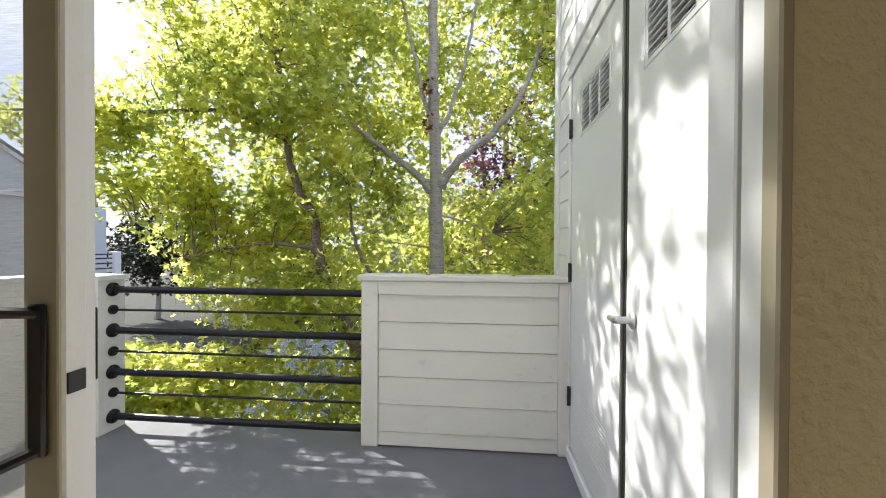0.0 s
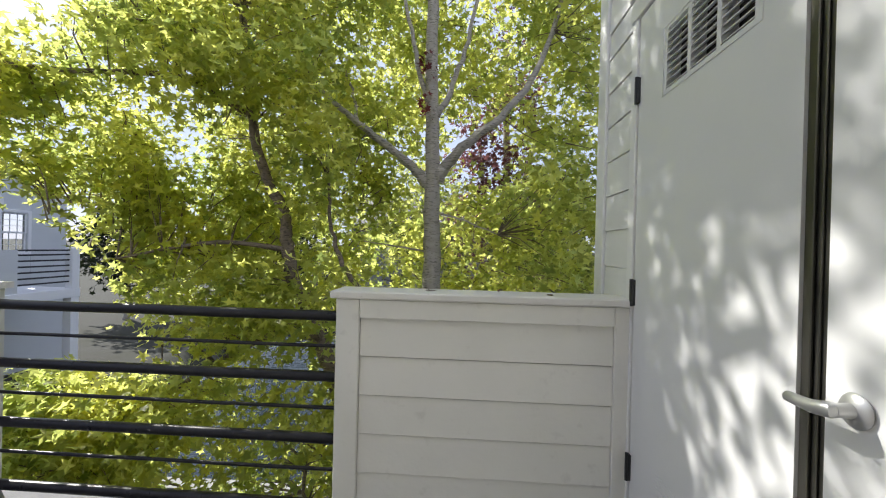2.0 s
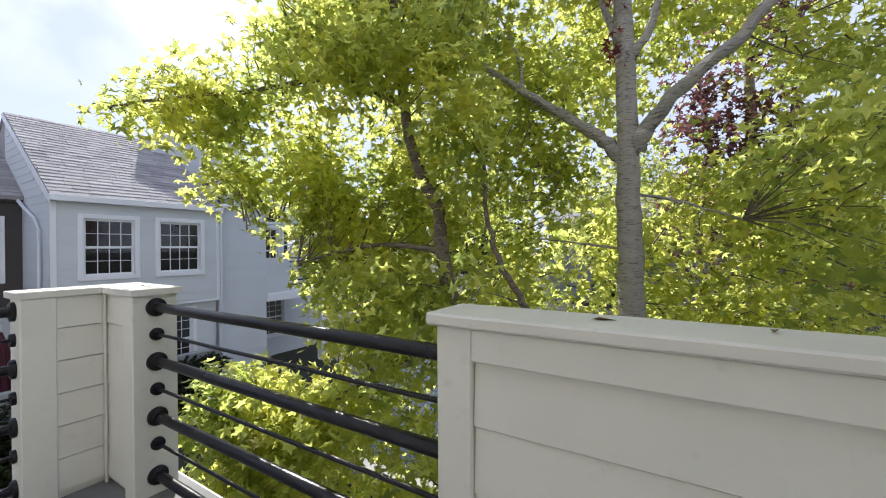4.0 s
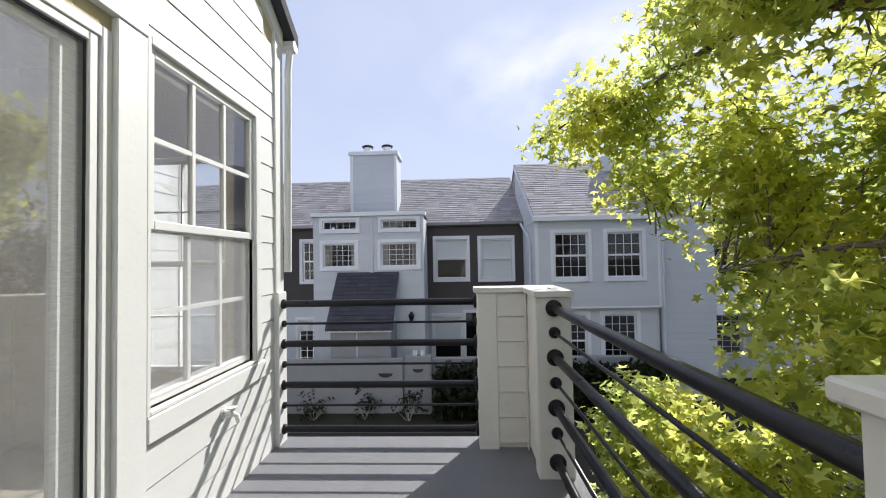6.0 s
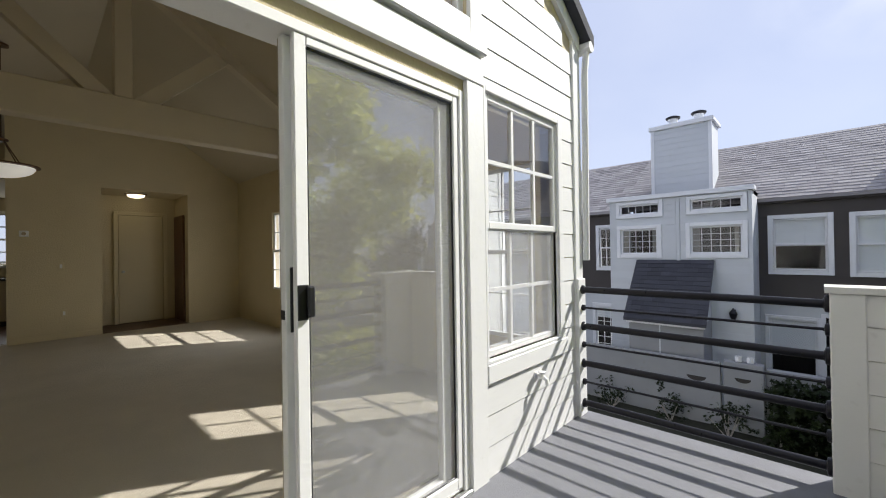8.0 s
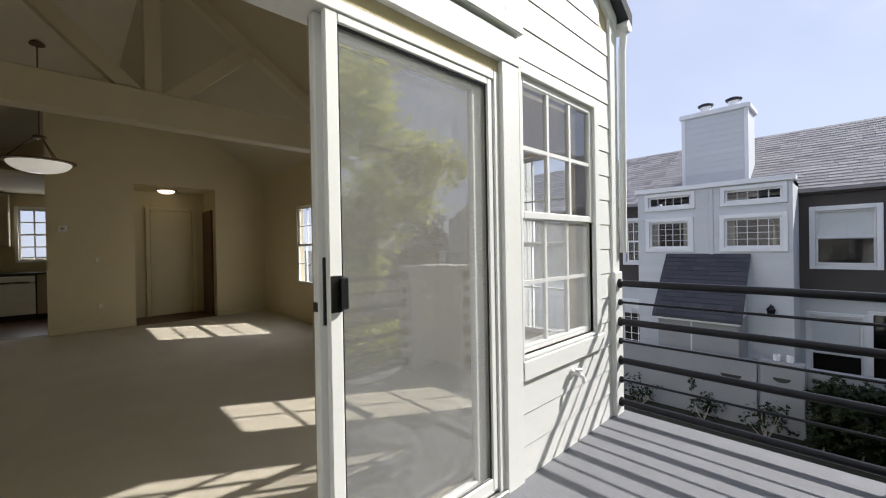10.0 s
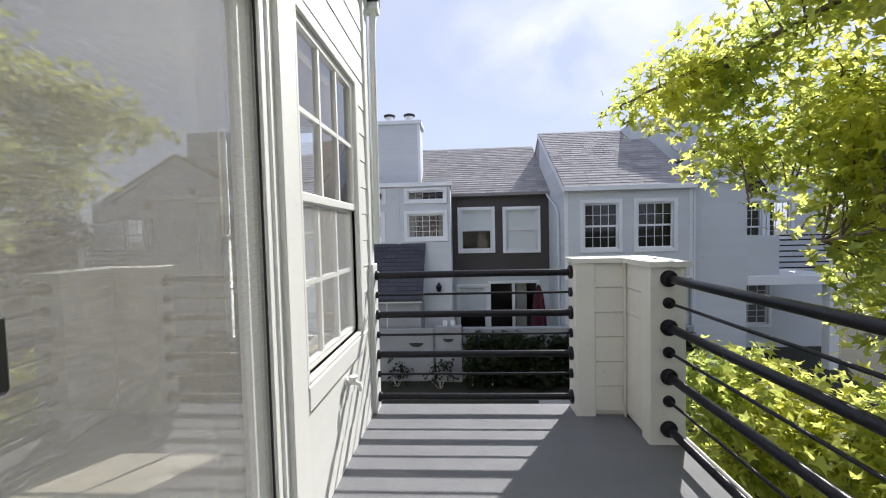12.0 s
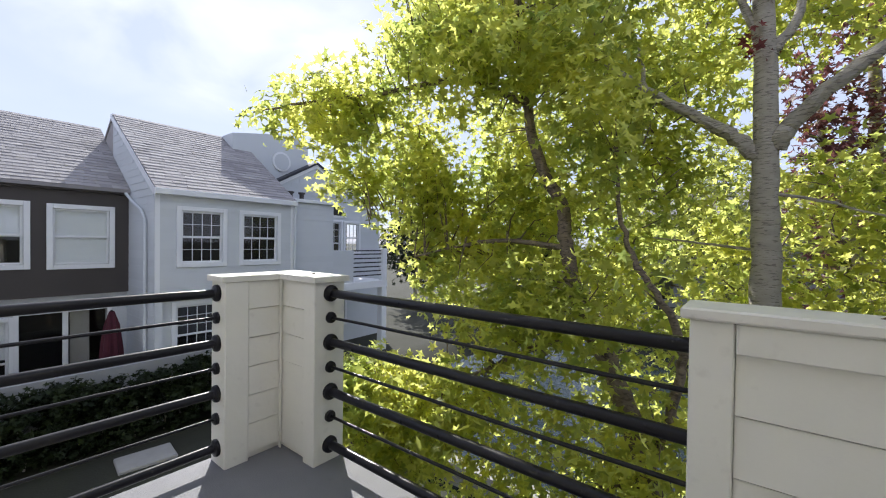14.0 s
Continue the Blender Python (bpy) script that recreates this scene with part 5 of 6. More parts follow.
    lo = [(4.36, 5.28, -1.72, -0.30), (5.74, 6.62, -1.75, -0.30)]
    wall = part("wall", wall_shape(m, 3.90, 7.24, -0.06, 2.40, -0.15, 0.0, up), M_GREY, grey)
    siding(wall, m, 3.98, 7.18, -0.02, 2.30, 0.18, [(a - 0.1, b + 0.1, c - 0.1, d + 0.1) for a, b, c, d in up], M_GREY, proud=0.012)
    ml = facing_x(-11.30)
    low = part("lower_wall", wall_shape(ml, 3.90, 7.24, fz, -0.06, -0.15, 0.0, lo), M_GREY, grey)
    siding(low, ml, 3.95, 7.20, -2.6, -0.06, 0.18, [(a - 0.1, b + 0.1, c - 0.1, d + 0.1) for a, b, c, d in lo], M_GREY, proud=0.012)
    for q in up:
        far_window(grey, m, *q, cols=4, rows=2)
    for q in lo:
        far_window(grey, ml, *q, cols=4, rows=3)
    part("soffit", Shape().box((-11.32, 3.9, -0.10), (-11.12, 7.24, -0.055)), M_FARTRIM, grey)
    part("corner_board", Shape(m).box((3.89, -0.06, 0), (3.985, 2.36, 0.025)), M_FARTRIM, grey)
    part("corner_board", Shape(m).box((7.17, -0.06, 0), (7.25, 2.36, 0.025)), M_FARTRIM, grey)
    side = Shape(facing_minus_y(3.90)).prism([(-14.6, fz), (-11.14, fz), (-11.14, 2.34), (-14.6, 4.6)], 0.0, -0.15)
    sw = part("side_wall", side, M_GREY, grey)
    siding(sw, facing_minus_y(3.90), -14.5, -11.15, -2.6, 4.5, 0.18, [], M_GREY, proud=0.012, limit=lambda v: (-20, -11.15 - max(0, v - 2.34) / sl - 0.02))
    part("rake_board", Shape(facing_minus_y(3.885)).prism([(-11.02, 2.22), (-11.02, 2.38), (-14.6, 2.38 + 3.58 * sl), (-14.6, 2.22 + 3.58 * sl)], 0.0, 0.03), M_FARTRIM, grey)
    part("eave_board", Shape(m).box((3.86, 2.28, 0.0), (7.30, 2.415, 0.165), 0.01), M_FARTRIM, grey)
    part("ridge_board", Shape().box((-14.72, 3.86, 4.62), (-14.55, 7.3, 4.70), 0.01), M_FARTRIM, grey)
    shingle_roof(grey, roof_frame(-11.0, 2.40), 3.87, 7.30, 3.57, 3.57 * sl, 26)
    back = Shape(facing_minus_y(3.87))
    back.prism([(-14.57, 4.62), (-14.57, 4.70), (-17.2, 4.70 - 2.63 * sl), (-17.2, 4.62 - 2.63 * sl)], 0.0, -3.43)
    back.prism([(-14.6, fz), (-14.6, 4.6), (-17.2, 4.6 - 2.6 * sl), (-17.2, fz)], -0.03, -0.18)
    part("back_slope", back, M_SHINGLE, grey)
    part("drainpipe", Shape().tube([(-12.95, 3.80, 2.40), (-12.6, 3.83, 2.2), (-11.9, 3.84, 1.95), (-11.62, 3.84, 1.7), (-11.6, 3.84, -2.5)], 0.035, 8), M_GREY, grey, smooth=True)
    part("drainpipe", Shape().tube([(-11.08, 7.28, 2.3), (-11.08, 7.28, -2.5)], 0.035, 8), M_GREY, grey, smooth=True)
    # shade behind the paired windows, painted on dark slabs
    part("room_shade", Shape().box((-13.2, 4.0, fz), (-13.1, 7.2, 2.3)).box((-13.1, 4.0, -0.14), (-11.4, 7.2, -0.07)).box((-13.1, 4.0, 2.2), (-11.3, 7.2, 2.28)), M_DARK, grey)

    # last unit with the balcony
    end = thing("townhouse", (-13.0, 9.5, GROUND), "pale grey gabled townhouse unit with an arched window and balcony", "house", "terrace across the green")
    m = facing_x(-11.25)
    wall = part("wall", wall_shape(m, 7.3, 8.72, fz, 2.42, -0.15, 0.0, []), M_GREY, end)
    siding(wall, m, 7.3, 8.72, -2.6, 2.42, 0.18, [], M_GREY, proud=0.012)
    part("wall", Shape().box((-14, 8.57, fz), (-11.4, 8.72, 2.42)), M_GREY, end)
    part("wall_cap", Shape().box((-12.0, 7.26, 2.42), (-11.15, 8.8, 2.52), 0.01), M_FARTRIM, end)
    par = part("balcony_wall", Shape().box((-11.4, 8.72, -0.1), (-11.25, 9.55, 0.98)), M_GREY, end)
    siding(par, m, 8.72, 9.55, -0.1, 0.98, 0.18, [], M_GREY, proud=0.012)
    part("balcony_beam", Shape().box((-13.3, 8.72, -0.35), (-11.2, 11.1, -0.10), 0.01), M_FARTRIM, end)
    for y in (10.95,):
        part("balcony_post", Shape().box((-11.45, y - 0.12, fz), (-11.2, y + 0.12, -0.35), 0.01), M_FARTRIM, end)
    for z in (0.1, 0.25, 0.4, 0.55, 0.70, 0.85, 0.97):
        part("rail", Shape().tube([(-11.3, 9.55, z), (-11.3, 10.85, z)], 0.022, 6), M_RAIL, end)
    part("rail_pier", Shape().box((-11.42, 10.85, -0.1), (-11.2, 11.07, 1.05), 0.01), M_FARTRIM, end)
    mg = facing_x(-13.3)
    gh = [(9.75, 10.58, 0.40, 2.02), (10.80, 11.46, 0.86, 2.0), (9.1, 9.7, -2.3, -0.6), (9.9, 10.8, -1.9, -0.6)]
    g = wall_shape(mg, 8.0, 12.6, fz, 2.6, -0.15, 0.0, gh)
    g.prism([(7.0, 2.6), (11.8, 2.6), (9.45, 3.95)], -0.15, 0.0)
    g.prism([(6.7, 4.05), (7.7, 3.3), (9.4, 3.2), (9.4, 4.95), (8.3, 5.0), (6.7, 4.7)], -2.4, -0.45)
    gw = part("gable_wall", g, M_GREY, end)
    siding(gw, mg, 6.2, 12.6, -0.1, 4.6, 0.18, [(9.05, 11.56, 0.2, 2.9)], M_GREY, proud=0.012, limit=lambda v: (8.0 if v < 2.6 else 7.05 + (v - 2.6) * 1.82 + 0.1, 12.6 if v < 2.6 else 11.75 - (v - 2.6) * 1.74 - 0.1))
    for q in gh:
        far_window(end, mg, *q, cols=3, rows=3, split=0.5, trim=0.09)
    arch = Shape(mg)
    arch.prism([(10.0 + 0.85 * math.cos(math.pi * k / 12), 2.2 + 0.66 * math.sin(math.pi * k / 12)) for k in range(13)], 0.0, 0.04)
    aw = part("arched_window", arch, M_FARTRIM, end)
    # opaque dark pane, painted like the shade indoors
    part("pane", Shape(mg).prism([(10.0 + 0.72 * math.cos(math.pi * k / 12), 2.28 + 0.50 * math.sin(math.pi * k / 12)) for k in range(13)], 0.041, 0.046), M_DARK, aw)
    part("rake_board", Shape(mg).prism([(6.9, 2.53), (6.9, 2.66), (9.45, 4.08), (9.45, 3.95)], 0.0, 0.06).prism([(12.1, 2.47), (12.1, 2.60), (9.45, 4.08), (9.45, 3.95)], 0.0, 0.06), M_FARTRIM, end)
    vent = Shape(mg).lathe([(0.34, 0.0), (0.34, 0.04), (0.30, 0.045)], (8.35, 4.05, -0.45), "z", 24)
    vt = part("round_vent", vent, M_FARTRIM, end)
    part("vent_face", Shape(mg).lathe([(0.28, 0.04), (0.27, 0.05)], (8.35, 4.05, -0.45), "z", 24), M_GREY, vt)
    rg = Shape(facing_x(-13.2))
    rg.prism([(6.85, 2.62), (9.45, 4.08), (9.45, 4.16), (6.85, 2.70)], 0.0, -3.0)
    rg.prism([(12.2, 2.54), (9.45, 4.08), (9.45, 4.16), (12.2, 2.62)], 0.0, -3.0)
    rg.box((7.3, 2.42, 0.0), (9.0, 2.5, 1.3))
    part("roof", rg, M_SHINGLE2, end)
    for y in (7.85, 8.25):
        part("roof_vent", Shape().lathe([(0.07, 0), (0.07, 0.3), (0.11, 0.31), (0.11, 0.36)], (-12.3, y, 2.5), "z", 12), M_BROWN, end, smooth=True)
    # near-black sheet paints the shade seen through the windows
    part("back_wall", Shape().box((-15.6, 8.0, fz), (-15.5, 12.6, 3.0)), M_DARK, end)


build_far_houses()


def build_patio():
    f = thing("garden_wall", (-10.6, -1.0, GROUND), "white stucco garden wall with a gate, greyed for shade", "garden wall")
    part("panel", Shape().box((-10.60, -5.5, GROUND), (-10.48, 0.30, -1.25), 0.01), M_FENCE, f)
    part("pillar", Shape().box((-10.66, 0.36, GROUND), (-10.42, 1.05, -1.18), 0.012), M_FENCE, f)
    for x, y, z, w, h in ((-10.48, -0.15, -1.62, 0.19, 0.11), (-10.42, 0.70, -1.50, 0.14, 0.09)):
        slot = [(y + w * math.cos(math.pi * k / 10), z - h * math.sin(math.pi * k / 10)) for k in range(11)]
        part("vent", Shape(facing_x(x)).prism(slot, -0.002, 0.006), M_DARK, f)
    lw = thing("low_wall", (-10.7, 2.4, GROUND), "low white patio wall behind a hedge, greyed for shade", "garden wall")
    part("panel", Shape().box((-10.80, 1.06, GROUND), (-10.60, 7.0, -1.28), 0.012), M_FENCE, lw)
    for k, y in enumerate((0.62, 0.82)):
        c = thing("mug", (-10.52, y, -1.18), "white ceramic mug on the garden pillar", "mug", "mugs")
        part("cup", Shape().lathe([(0.045, 0), (0.06, 0.01), (0.06, 0.13), (0.05, 0.13), (0.05, 0.02)], (-10.52, y, -1.179), "z", 14), M_CERAMIC, c, smooth=True)
        part("handle", Shape().tube([(-10.46, y, -1.08), (-10.43, y, -1.10), (-10.43, y, -1.14), (-10.46, y, -1.16)], 0.008, 6), M_CERAMIC, c)
    u = thing("patio_umbrella", (-12.1, 3.35, GROUND), "closed crimson patio umbrella on a dark pole", "umbrella")
    part("pole", Shape().tube([(-12.1, 3.35, GROUND), (-12.1, 3.35, -0.35)], 0.022, 8), M_RAIL, u)
    part("base", Shape().lathe([(0.25, 0), (0.25, 0.04), (0.06, 0.08)], (-12.1, 3.35, GROUND + 0.02), "z", 18), M_RAIL, u, smooth=True)
    prof = [(0.20, -1.75), (0.17, -1.2), (0.12, -0.7), (0.04, -0.38)]
    verts = Shape()
    seg = 20
    for r, z in prof:
        for s in range(seg):
            a = 2 * math.pi * s / seg
            q = r * (1 + 0.25 * (s % 2))
            verts.v.append((-12.1 + q * math.cos(a), 3.35 + q * math.sin(a), z))
    verts.f = [(i * seg + s, i * seg + (s + 1) % seg, (i + 1) * seg + (s + 1) % seg, (i + 1) * seg + s) for i in range(3) for s in range(seg)]
    part("canopy", verts, M_UMBRELLA, u, smooth=True)
    wl_ = thing("wall_lantern", (-11.7, 0.4, -0.3), "black wall lantern on the siding", "wall lamp")
    part("bracket", Shape().box((-11.775, 0.36, -0.42), (-11.75, 0.44, -0.22), 0.004), M_RAIL, wl_)
    part("shade", Shape().lathe([(0.05, -0.15), (0.09, 0.0), (0.03, 0.08), (0.01, 0.12)], (-11.66, 0.4, -0.30), "z", 12), M_RAIL, wl_, smooth=True)
    t = thing("patio_table", (-12.0, 2.2, GROUND), "dark patio table with a metal frame", "table")
    part("tabletop", Shape().lathe([(0.5, 0), (0.52, 0.012), (0.5, 0.03)], (-12.0, 2.2, -1.95), "z", 24), M_RAIL, t, smooth=True)
    for k in range(4):
        a = math.pi / 4 + k * math.pi / 2
        part("leg", Shape().tube([(-12 + 0.4 * math.cos(a), 2.2 + 0.4 * math.sin(a), GROUND), (-12 + 0.35 * math.cos(a), 2.2 + 0.35 * math.sin(a), -1.95)], 0.018, 8), M_RAIL, t)
    for y in (1.35, 2.95):
        c = thing("patio_chair", (-12.0, y, GROUND), "dark metal patio chair at the table", "chair", "patio chairs")
        sg = -1 if y < 2 else 1
        part("seat", Shape().box((-12.22, y - 0.21, -2.22), (-11.78, y + 0.21, -2.18), 0.01), M_RAIL, c)
        part("backrest", Shape().box((-12.22, y + sg * 0.19, -2.15), (-11.78, y + sg * 0.23, -1.68), 0.01), M_RAIL, c)
        for dx, dy in ((-0.2, -0.19), (0.2, -0.19), (-0.2, 0.19), (0.2, 0.19)):
            part("leg", Shape().tube([(-12 + dx, y + dy, GROUND), (-12 + dx, y + dy, -2.2)], 0.014, 6), M_RAIL, c)


build_patio()

# ---------------------------------------------------------------- trees and plants
STAR = [(0.0, 0.0)]
for k_ in range(10):
    a_ = math.pi / 2 + k_ * math.pi / 5
    r_ = (1.0, 0.47)[k_ % 2] * (0.55 if k_ == 5 else 1.0)
    STAR.append((r_ * math.cos(a_) * 0.95, r_ * math.sin(a_)))
STAR = np.array(STAR)


def leaves(name, centres, size, material, parent, rng, spread, per, droop=0.5):
    """Many small star leaves round cluster centres, one joined mesh."""
    c = np.repeat(np.asarray(centres, float), per, axis=0)
    n = len(c)
    off = rng.normal(size=(n, 3))
    off /= np.linalg.norm(off, axis=1)[:, None]
    off *= (rng.random((n, 1)) ** 0.45) * spread
    off[:, 2] *= 0.75
    p = c + off
    nrm = rng.normal(size=(n, 3)) * 0.75 + np.array([0, 0, 0.9]) + off / spread * 0.5
    nrm /= np.linalg.norm(nrm, axis=1)[:, None]
    t = rng.normal(size=(n, 3)) + np.array([0, 0, -droop])
    t -= nrm * np.sum(t * nrm, axis=1)[:, None]
    t /= np.linalg.norm(t, axis=1)[:, None]
    b = np.cross(nrm, t)
    s = size * rng.uniform(0.6, 1.15, n)
    tmpl = STAR
    k = len(tmpl)
    r = np.hypot(tmpl[:, 0], tmpl[:, 1])
    cup = rng.uniform(-0.55, 0.3, n)
    v = p[:, None, :] + s[:, None, None] * (tmpl[None, :, 0, None] * b[:, None, :] + tmpl[None, :, 1, None] * t[:, None, :] + (cup[:, None] * (r ** 2)[None, :])[:, :, None] * nrm[:, None, :])
    idx = np.array([(0, i, i % (k - 1) + 1) for i in range(1, k)])
    f = (np.arange(n)[:, None, None] * k + idx[None]).reshape(-1, 3)
    me = bpy.data.meshes.new(name)
    me.from_pydata(v.reshape(-1, 3).tolist(), [], f.tolist())
    me.materials.append(material)
    ob = new(name, me)
    if parent:
        ob.parent = parent
        ob.matrix_parent_inverse = parent.matrix_basis.inverted()
    return tagged(ob, kind="stuff")


def blob_points(rng, blobs):
    """Cluster centres in a union of ellipsoids, thinned so that gaps stay."""
    pts = []
    for cx, cy, cz, rx, ry, rz, count in blobs:
        q = rng.normal(size=(count, 3))
        q /= np.linalg.norm(q, axis=1)[:, None]
        q *= rng.random((count, 1)) ** 0.4
        pts.append(q * np.array([rx, ry, rz]) + np.array([cx, cy, cz]))
    pts = np.concatenate(pts)
    keep = [i for i, p in enumerate(pts) if noise.noise(Vector(p * 1.15)) > -0.26]
    return pts[keep]


def limb_points(path, n=10, jitter=0.03):
    """A bent path through the given points, with slight knots."""
    pts = [Vector(p) for p in path]
    out = []
    for i in range(len(pts) - 1):
        p0, p1, p2, p3 = pts[max(i - 1, 0)], pts[i], pts[i + 1], pts[min(i + 2, len(pts) - 1)]
        for k in range(n):
            t = k / n
            q = 0.5 * ((2 * p1) + (p2 - p0) * t + (2 * p0 - 5 * p1 + 4 * p2 - p3) * t * t + (3 * p1 - p0 - 3 * p2 + p3) * t ** 3)
            out.append(q + Vector((random.uniform(-jitter, jitter), random.uniform(-jitter, jitter), 0)) * 0.5)
    return out + [pts[-1]]


def tree(name, label, base, trunk, limbs, blobs, leaf_size, material, seed, spread=0.3, per=14, twig=0.006, keep=None, bark=None):
    bark = bark or M_BARK
    rng = np.random.default_rng(seed)
    t = thing(name, base, label, "tree")
    tp = limb_points(trunk[0], 8, 0.02)
    r0, r1 = trunk[1]
    part("trunk", Shape().tube(tp, [r0 + (r1 - r0) * (i / (len(tp) - 1)) ** 0.9 for i in range(len(tp))], 14, wobble=0.05), bark, t, smooth=True)
    nodes = [(p, 0.03) for p in tp[len(tp) // 3:]]
    for path, ra, rb in limbs:
        lp = limb_points(path, 6, 0.03)
        part("limb", Shape().tube(lp, [ra + (rb - ra) * i / (len(lp) - 1) for i in range(len(lp))], 9, wobble=0.06), bark, t, smooth=True)
        nodes += [(p, 0.02) for p in lp[2:]]
    pts = blob_points(rng, blobs)
    if keep:
        pts = np.array([p for p in pts if keep(p)])
    arr = np.array([tuple(p) for p, _ in nodes])
    tw = Shape()
    for p in pts[::2]:
        d = np.linalg.norm(arr - p, axis=1) + 0.35 * np.maximum(0, arr[:, 2] - p[2] + 0.2)
        a = Vector(arr[int(np.argmin(d))])
        b = Vector(p)
        if (b - a).length > 0.75 and p[2] > 3.2 and p[1] < 4.2:
            continue
        if (b - a).length > 0.75:
            a = b + ((a - b).normalized() + Vector((random.uniform(-1, 1), random.uniform(-1, 1), random.uniform(-1, 0.3))) * 0.5) * random.uniform(0.2, 0.38)
        mid = (a + b) / 2 + Vector((random.uniform(-1, 1), random.uniform(-1, 1), random.uniform(0, 1.0))) * 0.12 * (b - a).length
        tw.tube([a, mid, b], [twig * 1.3, twig * 0.8, twig * 0.3], 4, cap=False)
    tagged(part("brushwood", tw, M_BARK2, t), kind="stuff")
    leaves("crown", pts, leaf_size, material, t, rng, spread, per)
    return t


def clear_of_trunk(p):
    """Nothing grows before the bare lengths of the two trunks, nor in the gaps of the crown."""
    x, y, z = p
    straight = y < 4.9 and abs(x + 0.58) < 0.5 and -0.2 < z < 4.2
    leaning = y < 4.05 and abs(x + 1.93) < 0.27 and 1.40 < z < 1.95
    k = (CX - x) / 0.671                                     # a gap in the crown lets the sun reach the closet doors
    y0, z0 = y - 0.403 * k, z - 0.6225 * k
    in_gap = 0.50 < y0 < 1.85 and 0.3 < z0 < 2.1 - 4 * max(0, y0 - 1.46) and noise.noise(Vector(p) * 1.7) < 0.0
    plum_gap = y > 4.9 and abs(x - 0.06) < 0.42 and 2.2 < z < 3.1
    return not straight and not leaning and not in_gap and not plum_gap and y > (2.1 if x < -3 else 2.5 if z > 3.0 else 2.9)


tree("sweetgum_tree", "sweetgum tree with a straight pale trunk and green star leaves", (-0.59, 4.65, GROUND),
     ([(-0.59, 4.66, GROUND - 0.3), (-0.59, 4.63, -1.0), (-0.61, 4.61, 1.0), (-0.64, 4.61, 2.2), (-0.67, 4.61, 3.75), (-0.70, 4.66, 6.0), (-0.70, 4.70, 8.0)], (0.128, 0.028)),
     [([(-0.67, 4.61, 1.93), (-0.80, 4.64, 2.09), (-1.12, 4.70, 2.36), (-1.40, 4.52, 2.55), (-1.61, 4.38, 2.72), (-2.04, 4.40, 3.05)], 0.058, 0.016),
      ([(-1.40, 4.52, 2.55), (-1.46, 4.56, 2.85), (-1.66, 4.60, 3.3)], 0.022, 0.008),
      ([(-0.58, 4.61, 1.98), (-0.50, 4.58, 2.14), (-0.28, 4.52, 2.35), (0.11, 4.52, 2.68), (0.46, 4.65, 3.25), (0.76, 4.90, 4.2)], 0.066, 0.02),
      ([(-0.60, 4.61, 2.65), (-0.44, 4.65, 3.0), (-0.27, 4.70, 3.6), (-0.14, 4.80, 4.5)], 0.036, 0.014),
      ([(-0.66, 4.61, 2.7), (-0.78, 4.60, 3.1), (-0.94, 4.62, 3.8), (-1.19, 4.70, 4.8)], 0.032, 0.012),
      ([(-0.59, 4.61, 1.66), (-0.34, 4.61, 1.60), (0.06, 4.70, 1.45)], 0.014, 0.006),
      ([(-0.62, 4.62, 1.25), (-0.99, 4.70, 1.3), (-1.39, 4.80, 1.35)], 0.012, 0.006)],
     [(-0.2, 6.3, 3.4, 1.7, 1.1, 2.6, 420), (0.9, 6.0, 2.6, 1.2, 1.2, 2.6, 330), (-1.4, 5.7, 4.3, 1.2, 0.9, 1.6, 240), (-0.6, 5.3, 5.6, 1.8, 1.3, 1.2, 220),
      (-0.8, 6.2, 0.9, 1.6, 0.9, 1.4, 220), (0.8, 5.0, 4.3, 0.9, 0.9, 1.0, 120), (-1.2, 5.2, -0.9, 0.9, 0.8, 0.7, 80), (0.6, 6.4, 0.6, 1.4, 0.8, 1.2, 150),
      (0.75, 4.6, 1.5, 0.7, 0.6, 0.9, 90)],
     0.066, M_LEAF, 11, spread=0.33, per=16, keep=clear_of_trunk)

